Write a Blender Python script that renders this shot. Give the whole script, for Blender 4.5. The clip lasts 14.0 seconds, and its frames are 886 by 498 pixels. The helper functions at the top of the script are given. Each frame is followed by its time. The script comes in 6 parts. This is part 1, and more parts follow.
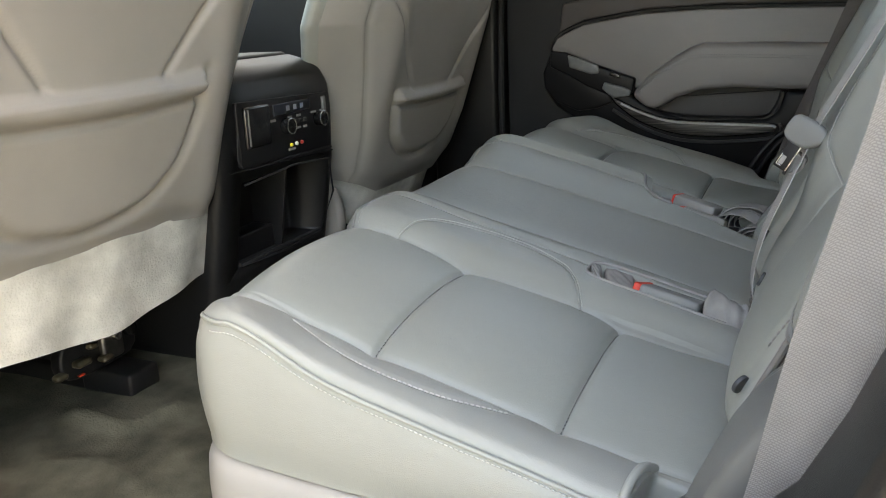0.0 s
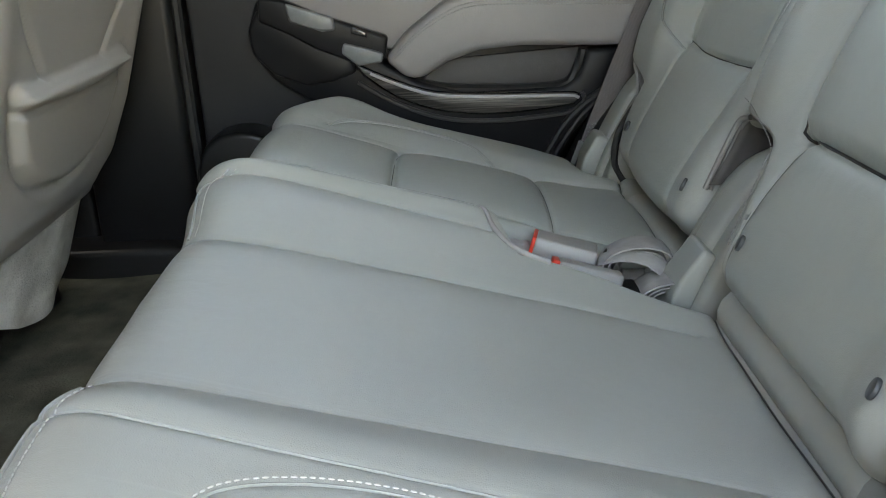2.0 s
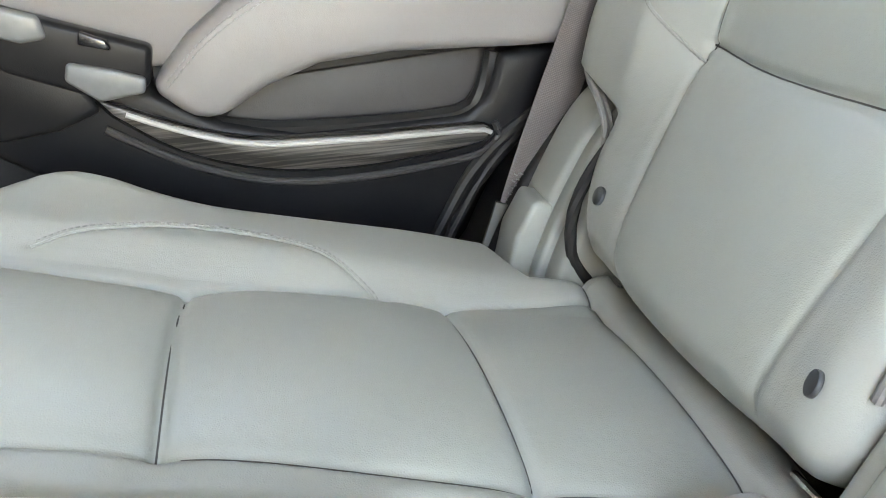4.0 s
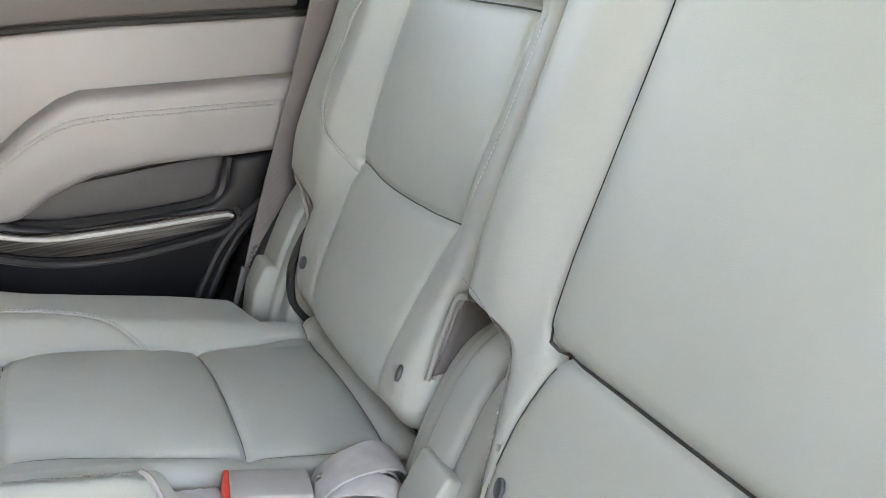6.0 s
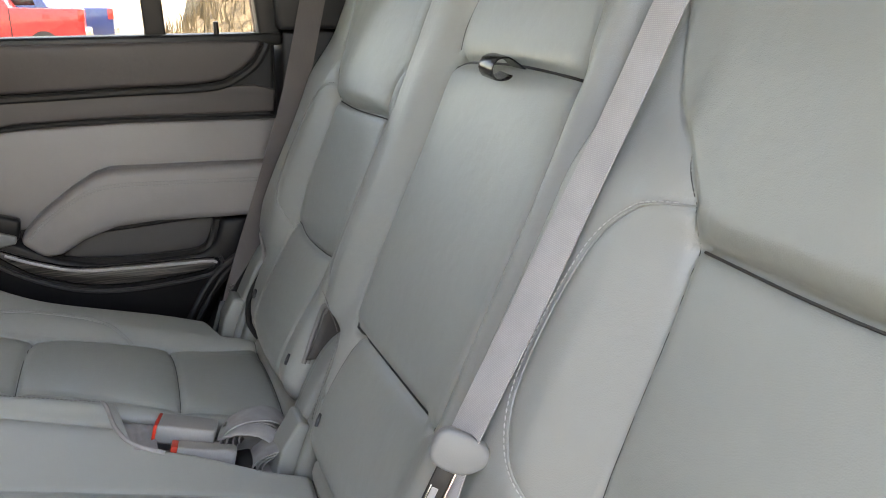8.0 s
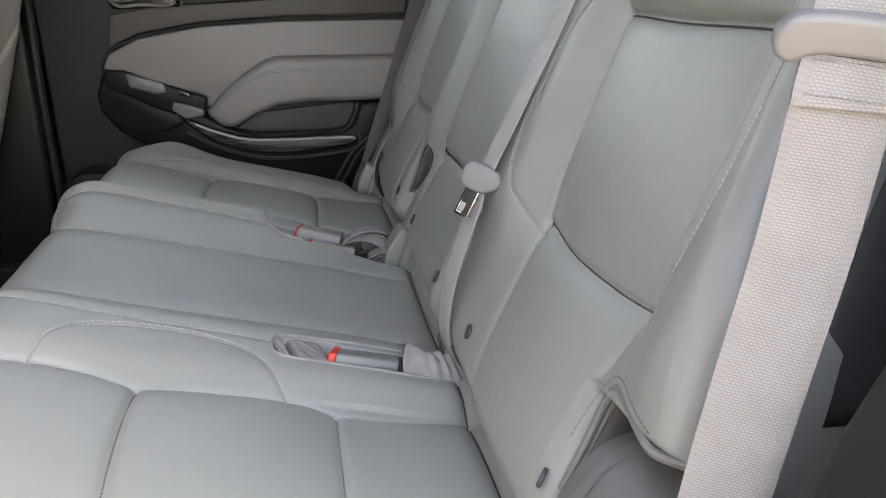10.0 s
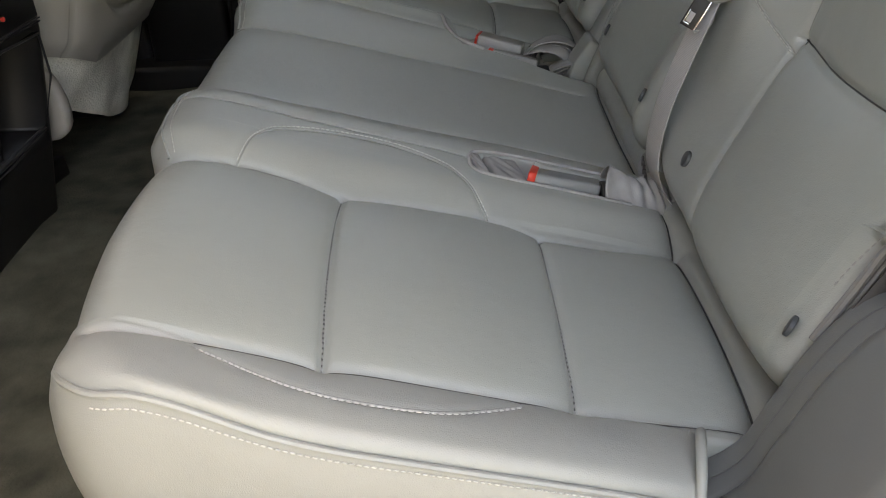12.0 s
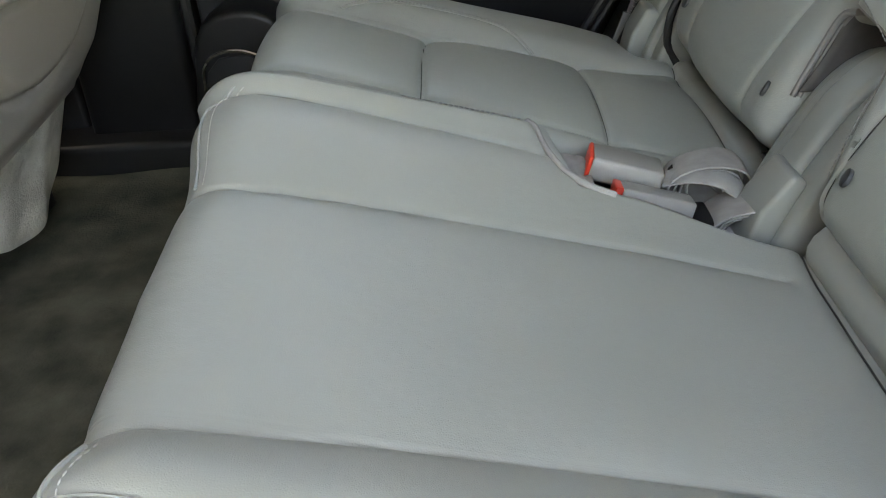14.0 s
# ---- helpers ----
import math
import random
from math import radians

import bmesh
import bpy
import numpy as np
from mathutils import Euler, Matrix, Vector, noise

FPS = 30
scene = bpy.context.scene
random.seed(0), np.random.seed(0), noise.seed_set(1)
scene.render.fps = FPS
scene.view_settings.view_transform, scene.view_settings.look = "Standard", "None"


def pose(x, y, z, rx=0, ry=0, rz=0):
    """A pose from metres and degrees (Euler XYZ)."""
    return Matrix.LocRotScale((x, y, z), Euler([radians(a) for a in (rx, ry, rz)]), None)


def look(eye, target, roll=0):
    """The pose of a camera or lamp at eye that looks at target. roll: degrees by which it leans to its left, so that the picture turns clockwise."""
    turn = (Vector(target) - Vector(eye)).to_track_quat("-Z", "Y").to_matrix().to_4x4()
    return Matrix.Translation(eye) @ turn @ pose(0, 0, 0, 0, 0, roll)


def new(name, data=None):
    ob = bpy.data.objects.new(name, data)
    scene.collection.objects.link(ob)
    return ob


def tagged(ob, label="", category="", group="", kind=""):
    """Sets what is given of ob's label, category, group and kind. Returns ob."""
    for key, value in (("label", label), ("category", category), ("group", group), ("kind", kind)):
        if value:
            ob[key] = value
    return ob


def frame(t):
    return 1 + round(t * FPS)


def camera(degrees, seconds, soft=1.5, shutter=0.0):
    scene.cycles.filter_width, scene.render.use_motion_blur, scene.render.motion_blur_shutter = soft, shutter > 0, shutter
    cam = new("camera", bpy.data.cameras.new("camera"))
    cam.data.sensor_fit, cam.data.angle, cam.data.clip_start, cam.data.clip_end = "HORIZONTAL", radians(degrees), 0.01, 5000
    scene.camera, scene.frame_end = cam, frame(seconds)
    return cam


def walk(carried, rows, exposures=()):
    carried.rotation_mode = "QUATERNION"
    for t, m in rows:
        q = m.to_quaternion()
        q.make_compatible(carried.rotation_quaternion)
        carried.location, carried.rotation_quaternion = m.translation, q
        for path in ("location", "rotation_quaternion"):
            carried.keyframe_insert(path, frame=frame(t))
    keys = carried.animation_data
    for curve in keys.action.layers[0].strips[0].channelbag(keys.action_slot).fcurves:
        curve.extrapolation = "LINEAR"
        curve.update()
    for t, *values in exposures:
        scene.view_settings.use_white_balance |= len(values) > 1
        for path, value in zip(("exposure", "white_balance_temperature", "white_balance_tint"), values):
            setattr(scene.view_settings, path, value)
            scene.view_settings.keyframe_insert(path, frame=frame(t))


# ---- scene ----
cam = camera(56.4, 14.0, 1.0)
PATH = [
    (0, (-0.016, -0.149, 0.865), (-0.82, 1.597, 0.314), -2.9),
    (0.5, (-0.152, -0.028, 0.841), (-0.926, 1.728, 0.278), -3.1),
    (1, (-0.236, 0.099, 0.848), (-0.552, 1.973, 0.224), -2.3),
    (1.5, (-0.294, 0.317, 0.855), (-0.421, 2.196, 0.182), -2.1),
    (2, (-0.356, 0.481, 0.873), (-0.346, 2.335, 0.125), -2.2),
    (2.2, (-0.383, 0.547, 0.901), (-0.292, 2.388, 0.124), -2.1),
    (4.3, (-0.316, 1.117, 0.827), (0.176, 2.854, -0.035), -1.9),
    (4.5, (-0.305, 1.113, 0.832), (0.28, 2.819, -0.033), -1.5),
    (5, (-0.307, 1.045, 0.862), (0.451, 2.696, 0.024), -0.9),
    (5.5, (-0.329, 0.939, 0.926), (0.474, 2.576, 0.104), -1.2),
    (6, (-0.327, 0.785, 0.997), (0.49, 2.425, 0.196), -1.2),
    (6.5, (-0.309, 0.658, 1.051), (0.508, 2.332, 0.322), -1.4),
    (7, (-0.279, 0.563, 1.077), (0.52, 2.285, 0.447), -1.5),
    (7.2, (-0.272, 0.531, 1.069), (0.513, 2.269, 0.466), -1.2),
    (9.3, (-0.196, 0.022, 1.014), (0.253, 1.881, 0.428), -1.6),
    (9.5, (-0.195, 0.003, 0.99), (0.214, 1.871, 0.402), -1.8),
    (10, (-0.215, -0.026, 0.937), (0.087, 1.845, 0.3), -2.0),
    (10.5, (-0.235, -0.039, 0.907), (-0.056, 1.742, 0.014), -2.6),
    (11, (-0.248, -0.051, 0.902), (-0.176, 1.681, -0.097), -3.0),
    (11.5, (-0.273, -0.038, 0.917), (-0.268, 1.674, -0.117), -3.0),
    (12, (-0.292, 0.032, 0.925), (-0.328, 1.745, -0.108), -3.2),
    (12.5, (-0.31, 0.179, 0.917), (-0.36, 1.884, -0.127), -3.3),
    (13, (-0.319, 0.326, 0.918), (-0.369, 2.02, -0.144), -3.3),
    (13.5, (-0.358, 0.478, 0.901), (-0.423, 2.161, -0.178), -4.1),
    (14, (-0.394, 0.634, 0.911), (-0.407, 2.303, -0.191), -3.6),
]
walk(cam, [(t, look(eye, target, roll)) for t, eye, target, roll in PATH],
     exposures=[(0, 3.03, 9050, 12), (0.5, 2.99, 9000, 11), (1, 3.15, 8950, 11), (2, 3.9, 8950, 10), (4.5, 5.36, 9250, 14), (5.5, 5.08, 9250, 16), (6, 4.88, 9220, 17), (7, 4.25, 9150, 18), (9.5, 3.5, 8950, 18), (10.5, 3.38, 9450, 20), (11, 2.99, 9850, 20), (11.5, 2.82, 9850, 18), (12.5, 3.07, 9850, 14), (13, 3.42, 9700, 12), (13.5, 3.64, 9550, 10), (14, 3.97, 9450, 11)])

# ---- world, sun ----
world = bpy.data.worlds.new("world")
scene.world = world
world.use_nodes = True
wn = world.node_tree
sky = wn.nodes.new("ShaderNodeTexSky")
sky.sky_type, sky.sun_disc = "NISHITA", False
SUN_EL, SUN_AZ = 58.0, -3.0          # degrees; azimuth from +x, counter-clockwise
sky.sun_elevation, sky.sun_rotation = radians(SUN_EL), radians(90 - SUN_AZ)
haze = wn.nodes.new("ShaderNodeMix")             # a thin warm haze over the sky
haze.data_type, haze.blend_type = "RGBA", "MULTIPLY"
haze.inputs["Factor"].default_value, haze.inputs["B"].default_value = 1.0, (1.04, 1.0, 0.96, 1)
wn.links.new(sky.outputs[0], haze.inputs["A"])
wn.links.new(haze.outputs["Result"], wn.nodes["Background"].inputs[0])
wn.nodes["Background"].inputs[1].default_value = 0.19
sun = new("sun", bpy.data.lights.new("sun", "SUN"))
sun.data.energy, sun.data.angle, sun.data.color = 4.0, radians(0.6), (1.0, 0.95, 0.87)
sun_from = Vector((math.cos(radians(SUN_EL)) * math.cos(radians(SUN_AZ)), math.cos(radians(SUN_EL)) * math.sin(radians(SUN_AZ)), math.sin(radians(SUN_EL))))
sun.matrix_world = look(sun_from * 20, (0, 0, 0))


def sky_opening(name, eye, target, w, h, watts, colour=(0.93, 0.97, 1.0)):
    """Skylight standing in a window's opening."""
    lamp = new(name, bpy.data.lights.new(name, "AREA"))
    lamp.data.shape, lamp.data.size, lamp.data.size_y, lamp.data.energy, lamp.data.color = "RECTANGLE", w, h, watts, colour
    lamp.matrix_world = look(eye, target)
    return lamp


sky_opening("front_far_window_light", (-1.35, 1.97, 1.22), (-1.2, 1.0, 0.8), 0.7, 0.4, 0.3)


# ---- materials ----
def material(name, color, rough=0.5, metal=0.0, grain=0.0, grain_size=0.002, vary=0.08, vary_size=0.12, spec=0.5, coat=0.0, rough_vary=0.06, tint=None):
    m = bpy.data.materials.new(name)
    m.use_nodes = True
    nt = m.node_tree
    b = nt.nodes["Principled BSDF"]
    b.inputs["Roughness"].default_value, b.inputs["Metallic"].default_value = rough, metal
    b.inputs["Specular IOR Level"].default_value, b.inputs["Coat Weight"].default_value = spec, coat
    co = nt.nodes.new("ShaderNodeTexCoord")
    n1 = nt.nodes.new("ShaderNodeTexNoise")
    n1.inputs["Scale"].default_value, n1.inputs["Detail"].default_value = 1 / vary_size, 5
    nt.links.new(co.outputs["Object"], n1.inputs["Vector"])
    ramp = nt.nodes.new("ShaderNodeValToRGB")
    lo = [c * (1 - vary) for c in color]
    hi = [min(1, c * (1 + vary)) for c in (tint or color)]
    ramp.color_ramp.elements[0].position, ramp.color_ramp.elements[1].position = 0.3, 0.7
    ramp.color_ramp.elements[0].color, ramp.color_ramp.elements[1].color = (*lo, 1), (*hi, 1)
    nt.links.new(n1.outputs["Fac"], ramp.inputs[0])
    nt.links.new(ramp.outputs[0], b.inputs["Base Color"])
    mr = nt.nodes.new("ShaderNodeMapRange")
    mr.inputs["To Min"].default_value, mr.inputs["To Max"].default_value = rough - rough_vary, rough + rough_vary
    nt.links.new(n1.outputs["Fac"], mr.inputs["Value"])
    nt.links.new(mr.outputs[0], b.inputs["Roughness"])
    if grain:
        n2 = nt.nodes.new("ShaderNodeTexNoise")
        n2.inputs["Scale"].default_value, n2.inputs["Detail"].default_value = 1 / grain_size, 3
        nt.links.new(co.outputs["Object"], n2.inputs["Vector"])
        bump = nt.nodes.new("ShaderNodeBump")
        bump.inputs["Strength"].default_value, bump.inputs["Distance"].default_value = grain, grain_size * 0.4
        nt.links.new(n2.outputs["Fac"], bump.inputs["Height"])
        nt.links.new(bump.outputs[0], b.inputs["Normal"])
    return m


def leather(name, color, rough=0.42):
    """Coated upholstery leather: pebbled cells, soft creases, slight handling sheen."""
    m = material(name, color, rough, grain=0.0, vary=0.05, vary_size=0.18, rough_vary=0.07)
    nt = m.node_tree
    b = nt.nodes["Principled BSDF"]
    co = nt.nodes.new("ShaderNodeTexCoord")
    v = nt.nodes.new("ShaderNodeTexVoronoi")
    v.feature = "DISTANCE_TO_EDGE"
    v.inputs["Scale"].default_value = 620
    n = nt.nodes.new("ShaderNodeTexNoise")
    n.inputs["Scale"].default_value, n.inputs["Detail"].default_value = 55, 5
    for node in (v, n):
        nt.links.new(co.outputs["Object"], node.inputs["Vector"])
    b1, b2 = nt.nodes.new("ShaderNodeBump"), nt.nodes.new("ShaderNodeBump")
    b1.inputs["Strength"].default_value, b1.inputs["Distance"].default_value = 0.32, 0.0007
    b2.inputs["Strength"].default_value, b2.inputs["Distance"].default_value = 0.16, 0.005
    nt.links.new(v.outputs["Distance"], b1.inputs["Height"])
    nt.links.new(n.outputs["Fac"], b2.inputs["Height"])
    nt.links.new(b2.outputs[0], b1.inputs["Normal"])
    nt.links.new(b1.outputs[0], b.inputs["Normal"])
    return m


def webbing(name, color, pitch=0.0031, row=0.0019, deep=0.7):
    """Woven belt: staggered floats in rows, slanted along both selvages; laid out by the belt's own width and length."""
    m = material(name, color, 0.62, vary=0.08, vary_size=0.03)
    nt = m.node_tree
    b = nt.nodes["Principled BSDF"]

    def maths(op, a, c=None):
        n = nt.nodes.new("ShaderNodeMath")
        n.operation = op
        for k, v in enumerate((a, c)):
            if v is None:
                continue
            if isinstance(v, (int, float)):
                n.inputs[k].default_value = v
            else:
                nt.links.new(v, n.inputs[k])
        return n.outputs[0]

    co = nt.nodes.new("ShaderNodeTexCoord")
    xyz = nt.nodes.new("ShaderNodeSeparateXYZ")
    nt.links.new(co.outputs["UV"], xyz.inputs[0])
    away = maths("ABSOLUTE", xyz.outputs[0])
    edge = maths("GREATER_THAN", away, 0.0185)
    slant = maths("MULTIPLY", maths("MULTIPLY", away, edge), 1.1)
    vec = nt.nodes.new("ShaderNodeCombineXYZ")
    nt.links.new(xyz.outputs[0], vec.inputs[0])
    nt.links.new(maths("ADD", xyz.outputs[1], slant), vec.inputs[1])
    weave = nt.nodes.new("ShaderNodeTexBrick")
    weave.offset = 0.5
    weave.inputs["Scale"].default_value = 1.0
    weave.inputs["Brick Width"].default_value, weave.inputs["Row Height"].default_value = pitch, row
    weave.inputs["Mortar Size"].default_value, weave.inputs["Mortar Smooth"].default_value = row * 0.42, 1.0
    nt.links.new(vec.outputs[0], weave.inputs["Vector"])
    ramp = [n for n in nt.nodes if n.type == "VALTORGB"][0]
    mix = nt.nodes.new("ShaderNodeMix")
    mix.data_type, mix.blend_type = "RGBA", "MULTIPLY"
    dark = nt.nodes.new("ShaderNodeMapRange")
    dark.inputs["To Min"].default_value, dark.inputs["To Max"].default_value = 1.08, deep
    nt.links.new(weave.outputs["Fac"], dark.inputs["Value"])
    mix.inputs["Factor"].default_value = 1.0
    nt.links.new(ramp.outputs[0], mix.inputs["A"])
    nt.links.new(dark.outputs[0], mix.inputs["B"])
    nt.links.new(mix.outputs["Result"], b.inputs["Base Color"])
    bump = nt.nodes.new("ShaderNodeBump")
    bump.invert = True
    bump.inputs["Strength"].default_value, bump.inputs["Distance"].default_value = 0.45, 0.0004
    nt.links.new(weave.outputs["Fac"], bump.inputs["Height"])
    nt.links.new(bump.outputs[0], b.inputs["Normal"])
    return m


def carpet(name, color, tint):
    m = material(name, color, 0.95, grain=1.0, grain_size=0.004, vary=0.22, vary_size=0.07, spec=0.1, tint=tint)
    return m


def glass(name, color=(0.9, 0.93, 0.92)):
    m = bpy.data.materials.new(name)
    m.use_nodes = True
    b = m.node_tree.nodes["Principled BSDF"]
    b.inputs["Base Color"].default_value = (*color, 1)
    b.inputs["Roughness"].default_value, b.inputs["Transmission Weight"].default_value = 0.02, 1.0
    b.inputs["IOR"].default_value = 1.02
    return m


def wood(name):
    m = material(name, (0.09, 0.08, 0.075), 0.38, vary=0.3, vary_size=0.02, coat=0.15)
    nt = m.node_tree
    b = nt.nodes["Principled BSDF"]
    co = nt.nodes.new("ShaderNodeTexCoord")
    mp = nt.nodes.new("ShaderNodeMapping")
    mp.inputs["Scale"].default_value = (10, 40, 430)
    n = nt.nodes.new("ShaderNodeTexNoise")
    n.inputs["Scale"].default_value, n.inputs["Detail"].default_value, n.inputs["Distortion"].default_value = 1.0, 8, 0.35
    r = nt.nodes.new("ShaderNodeValToRGB")
    r.color_ramp.elements[0].color, r.color_ramp.elements[1].color = (0.012, 0.011, 0.010, 1), (0.11, 0.10, 0.092, 1)
    r.color_ramp.elements[0].position, r.color_ramp.elements[1].position = 0.44, 0.64
    nt.links.new(co.outputs["Object"], mp.inputs[0])
    nt.links.new(mp.outputs[0], n.inputs["Vector"])
    nt.links.new(n.outputs["Fac"], r.inputs[0])
    nt.links.new(r.outputs[0], b.inputs["Base Color"])
    return m


LEATHER = leather("grey_leather", (0.316, 0.327, 0.300), 0.35)
LEATHER_INSERT = leather("grey_green_insert_leather", (0.302, 0.318, 0.288), 0.35)
# near-black, for cords that draw the shade in the seam creases
SEAM_SHADE = material("seam_shade", (0.055, 0.055, 0.053), 0.85)
LEATHER_DOOR = leather("door_leather", (0.222, 0.206, 0.203))
LEATHER_UPPER = leather("upper_door_leather", (0.073, 0.063, 0.061), 0.5)
VINYL = material("seat_back_vinyl", (0.31, 0.293, 0.268), 0.5, grain=0.3, grain_size=0.0012, vary=0.05)
THREAD = material("pale_thread", (0.53, 0.53, 0.50), 0.7, vary=0.1, vary_size=0.01)
THREAD_DARK = material("grey_thread", (0.25, 0.25, 0.24), 0.7, vary=0.1, vary_size=0.01)
PLASTIC = material("grey_plastic", (0.215, 0.22, 0.215), 0.42, grain=0.25, grain_size=0.0011, vary=0.05)
PLASTIC_MID = material("mid_grey_plastic", (0.155, 0.158, 0.152), 0.38, grain=0.3, grain_size=0.0012, vary=0.06)
PLASTIC_DARK = material("dark_grey_plastic", (0.105, 0.106, 0.101), 0.40, grain=0.3, grain_size=0.0012, vary=0.06)
COVER = material("cover_plastic", (0.275, 0.285, 0.262), 0.42, grain=0.25, grain_size=0.0011, vary=0.05)
PLASTIC_PALE = material("pale_grey_plastic", (0.33, 0.32, 0.30), 0.4, grain=0.2, grain_size=0.0011, vary=0.05)
BLACK = material("black_plastic", (0.010, 0.010, 0.0105), 0.42, spec=0.4, grain=0.35, grain_size=0.0012, vary=0.2)
CHARCOAL = material("charcoal_plastic", (0.022, 0.022, 0.023), 0.5, spec=0.4, grain=0.4, grain_size=0.0012, vary=0.12)
GLOSS = material("gloss_black", (0.012, 0.012, 0.013), 0.24, vary=0.2, coat=0.25)
RUBBER = material("black_rubber", (0.012, 0.012, 0.012), 0.6, vary=0.2)
CHROME = material("satin_chrome", (0.72, 0.72, 0.71), 0.18, metal=1.0, vary=0.04)
STEEL = material("dusty_steel", (0.19, 0.185, 0.18), 0.4, metal=1.0, vary=0.3, vary_size=0.02)
RED = material("red_button", (0.75, 0.045, 0.02), 0.4, vary=0.1)
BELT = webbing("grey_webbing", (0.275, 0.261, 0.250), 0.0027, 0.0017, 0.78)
# lighter copy of the webbing: the light on the centre belt, as colour
BELT_LIT = webbing("lit_webbing", (0.44, 0.428, 0.415), 0.0024, 0.0015, 0.86)
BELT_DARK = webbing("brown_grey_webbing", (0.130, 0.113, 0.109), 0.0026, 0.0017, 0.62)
SLEEVE = material("sleeve_cloth", (0.33, 0.322, 0.312), 0.85, spec=0.2, grain=0.8, grain_size=0.0009, vary=0.12, vary_size=0.02)
CARPET = carpet("floor_carpet", (0.066, 0.065, 0.049), (0.110, 0.107, 0.080))
SKIRT = carpet("skirt_fleece", (0.50, 0.49, 0.44), (0.58, 0.57, 0.52))
HEADLINER = material("headliner_cloth", (0.50, 0.49, 0.47), 0.95, grain=0.4, grain_size=0.002, vary=0.05)
WOOD = wood("dark_streaked_wood")
GLASS_DARK = glass("tinted_glass", (0.30, 0.315, 0.315))
GLASS = glass("window_glass", (0.36, 0.365, 0.35))


# ---- mesh helpers ----
def thing(name, label, category, at=(0, 0, 0), group="", kind=""):
    e = new(name)
    e.location = at
    e.empty_display_size = 0.05
    return tagged(e, label, category, group, kind)


def finish(ob, parent, label):
    if parent is not None:
        ob.parent = parent
        if parent.parent is None and parent.data is None:
            ob.matrix_parent_inverse = Matrix.Translation(-parent.location)
    if label:
        ob["label"] = label
    return ob


def raw(name, verts, faces, mat, parent=None, label="", smooth=True):
    me = bpy.data.meshes.new(name)
    me.from_pydata([tuple(v) for v in verts], [], [tuple(int(i) for i in f) for f in faces])
    me.materials.append(mat)
    if smooth:
        me.shade_smooth()
    return finish(new(name, me), parent, label)


def part(name, bm, mat, parent=None, label="", smooth=True, angle=40):
    bmesh.ops.recalc_face_normals(bm, faces=bm.faces)
    me = bpy.data.meshes.new(name)
    bm.to_mesh(me)
    bm.free()
    me.materials.append(mat)
    if smooth:
        me.shade_smooth()
        me.set_sharp_from_angle(angle=radians(angle))
    return finish(new(name, me), parent, label)


def grid(name, P, mat, parent=None, label="", flip=False, thick=0.0):
    """A smooth sheet from an array of points, rows x columns x 3."""
    P = np.asarray(P, float)
    r, c = P.shape[:2]
    idx = np.arange(r * c).reshape(r, c)
    f = np.stack([idx[:-1, :-1], idx[:-1, 1:], idx[1:, 1:], idx[1:, :-1]], -1).reshape(-1, 4)
    if flip:
        f = f[:, ::-1]
    ob = raw(name, P.reshape(-1, 3), f, mat, parent, label)
    if thick:
        mod = ob.modifiers.new("thickness", "SOLIDIFY")
        mod.thickness, mod.offset = thick, -1
    return ob


def rounded(bm, width, segments=3, angle=30):
    edges = [e for e in bm.edges if len(e.link_faces) == 2 and e.calc_face_angle(0) > radians(angle)]
    bmesh.ops.bevel(bm, geom=edges, offset=width, segments=segments, profile=0.5, affect="EDGES", clamp_overlap=True)
    return bm


def box(lo, hi, bevel=0.0, segments=3):
    bm = bmesh.new()
    bmesh.ops.create_cube(bm, size=1)
    lo, hi = Vector(lo), Vector(hi)
    for v in bm.verts:
        v.co = Vector([(lo[i] + hi[i]) / 2 + v.co[i] * (hi[i] - lo[i]) for i in range(3)])
    return rounded(bm, bevel, segments) if bevel else bm


def prism(poly, a, b, axis="y", bevel=0.0, segments=3, angle=30):
    """A polygon pushed from a to b along an axis. poly holds (x, z) for y, (x, y) for z, (y, z) for x."""
    bm = bmesh.new()

    def at(p, w):
        return {"y": (p[0], w, p[1]), "z": (p[0], p[1], w), "x": (w, p[0], p[1])}[axis]
    lo, hi = [bm.verts.new(at(p, a)) for p in poly], [bm.verts.new(at(p, b)) for p in poly]
    n = len(poly)
    bm.faces.new(lo)
    bm.faces.new(hi[::-1])
    for i in range(n):
        bm.faces.new((lo[i], hi[i], hi[(i + 1) % n], lo[(i + 1) % n]))
    bmesh.ops.recalc_face_normals(bm, faces=bm.faces)
    return rounded(bm, bevel, segments, angle) if bevel else bm


def smooth_line(pts, step=0.01, closed=False):
    """A Catmull-Rom curve through the points, sampled about evenly."""
    p = np.asarray(pts, float)
    q = np.vstack([p[-1:], p, p[:2]]) if closed else np.vstack([2 * p[0] - p[1], p, 2 * p[-1] - p[-2]])
    out = []
    for i in range(1, len(q) - 2):
        n = max(2, int(np.linalg.norm(q[i + 1] - q[i]) / step))
        for k in range(n):
            t = k / n
            out.append(0.5 * (2 * q[i] + (q[i + 1] - q[i - 1]) * t + (2 * q[i - 1] - 5 * q[i] + 4 * q[i + 1] - q[i + 2]) * t * t + (3 * q[i] - q[i - 1] - 3 * q[i + 1] + q[i + 2]) * t ** 3))
    if not closed:
        out.append(q[-2])
    return np.array(out)


def soft_poly(pts, step=0.012):
    """A closed outline with softened corners, as a list of pairs."""
    return [tuple(p) for p in smooth_line(pts, step, closed=True)]


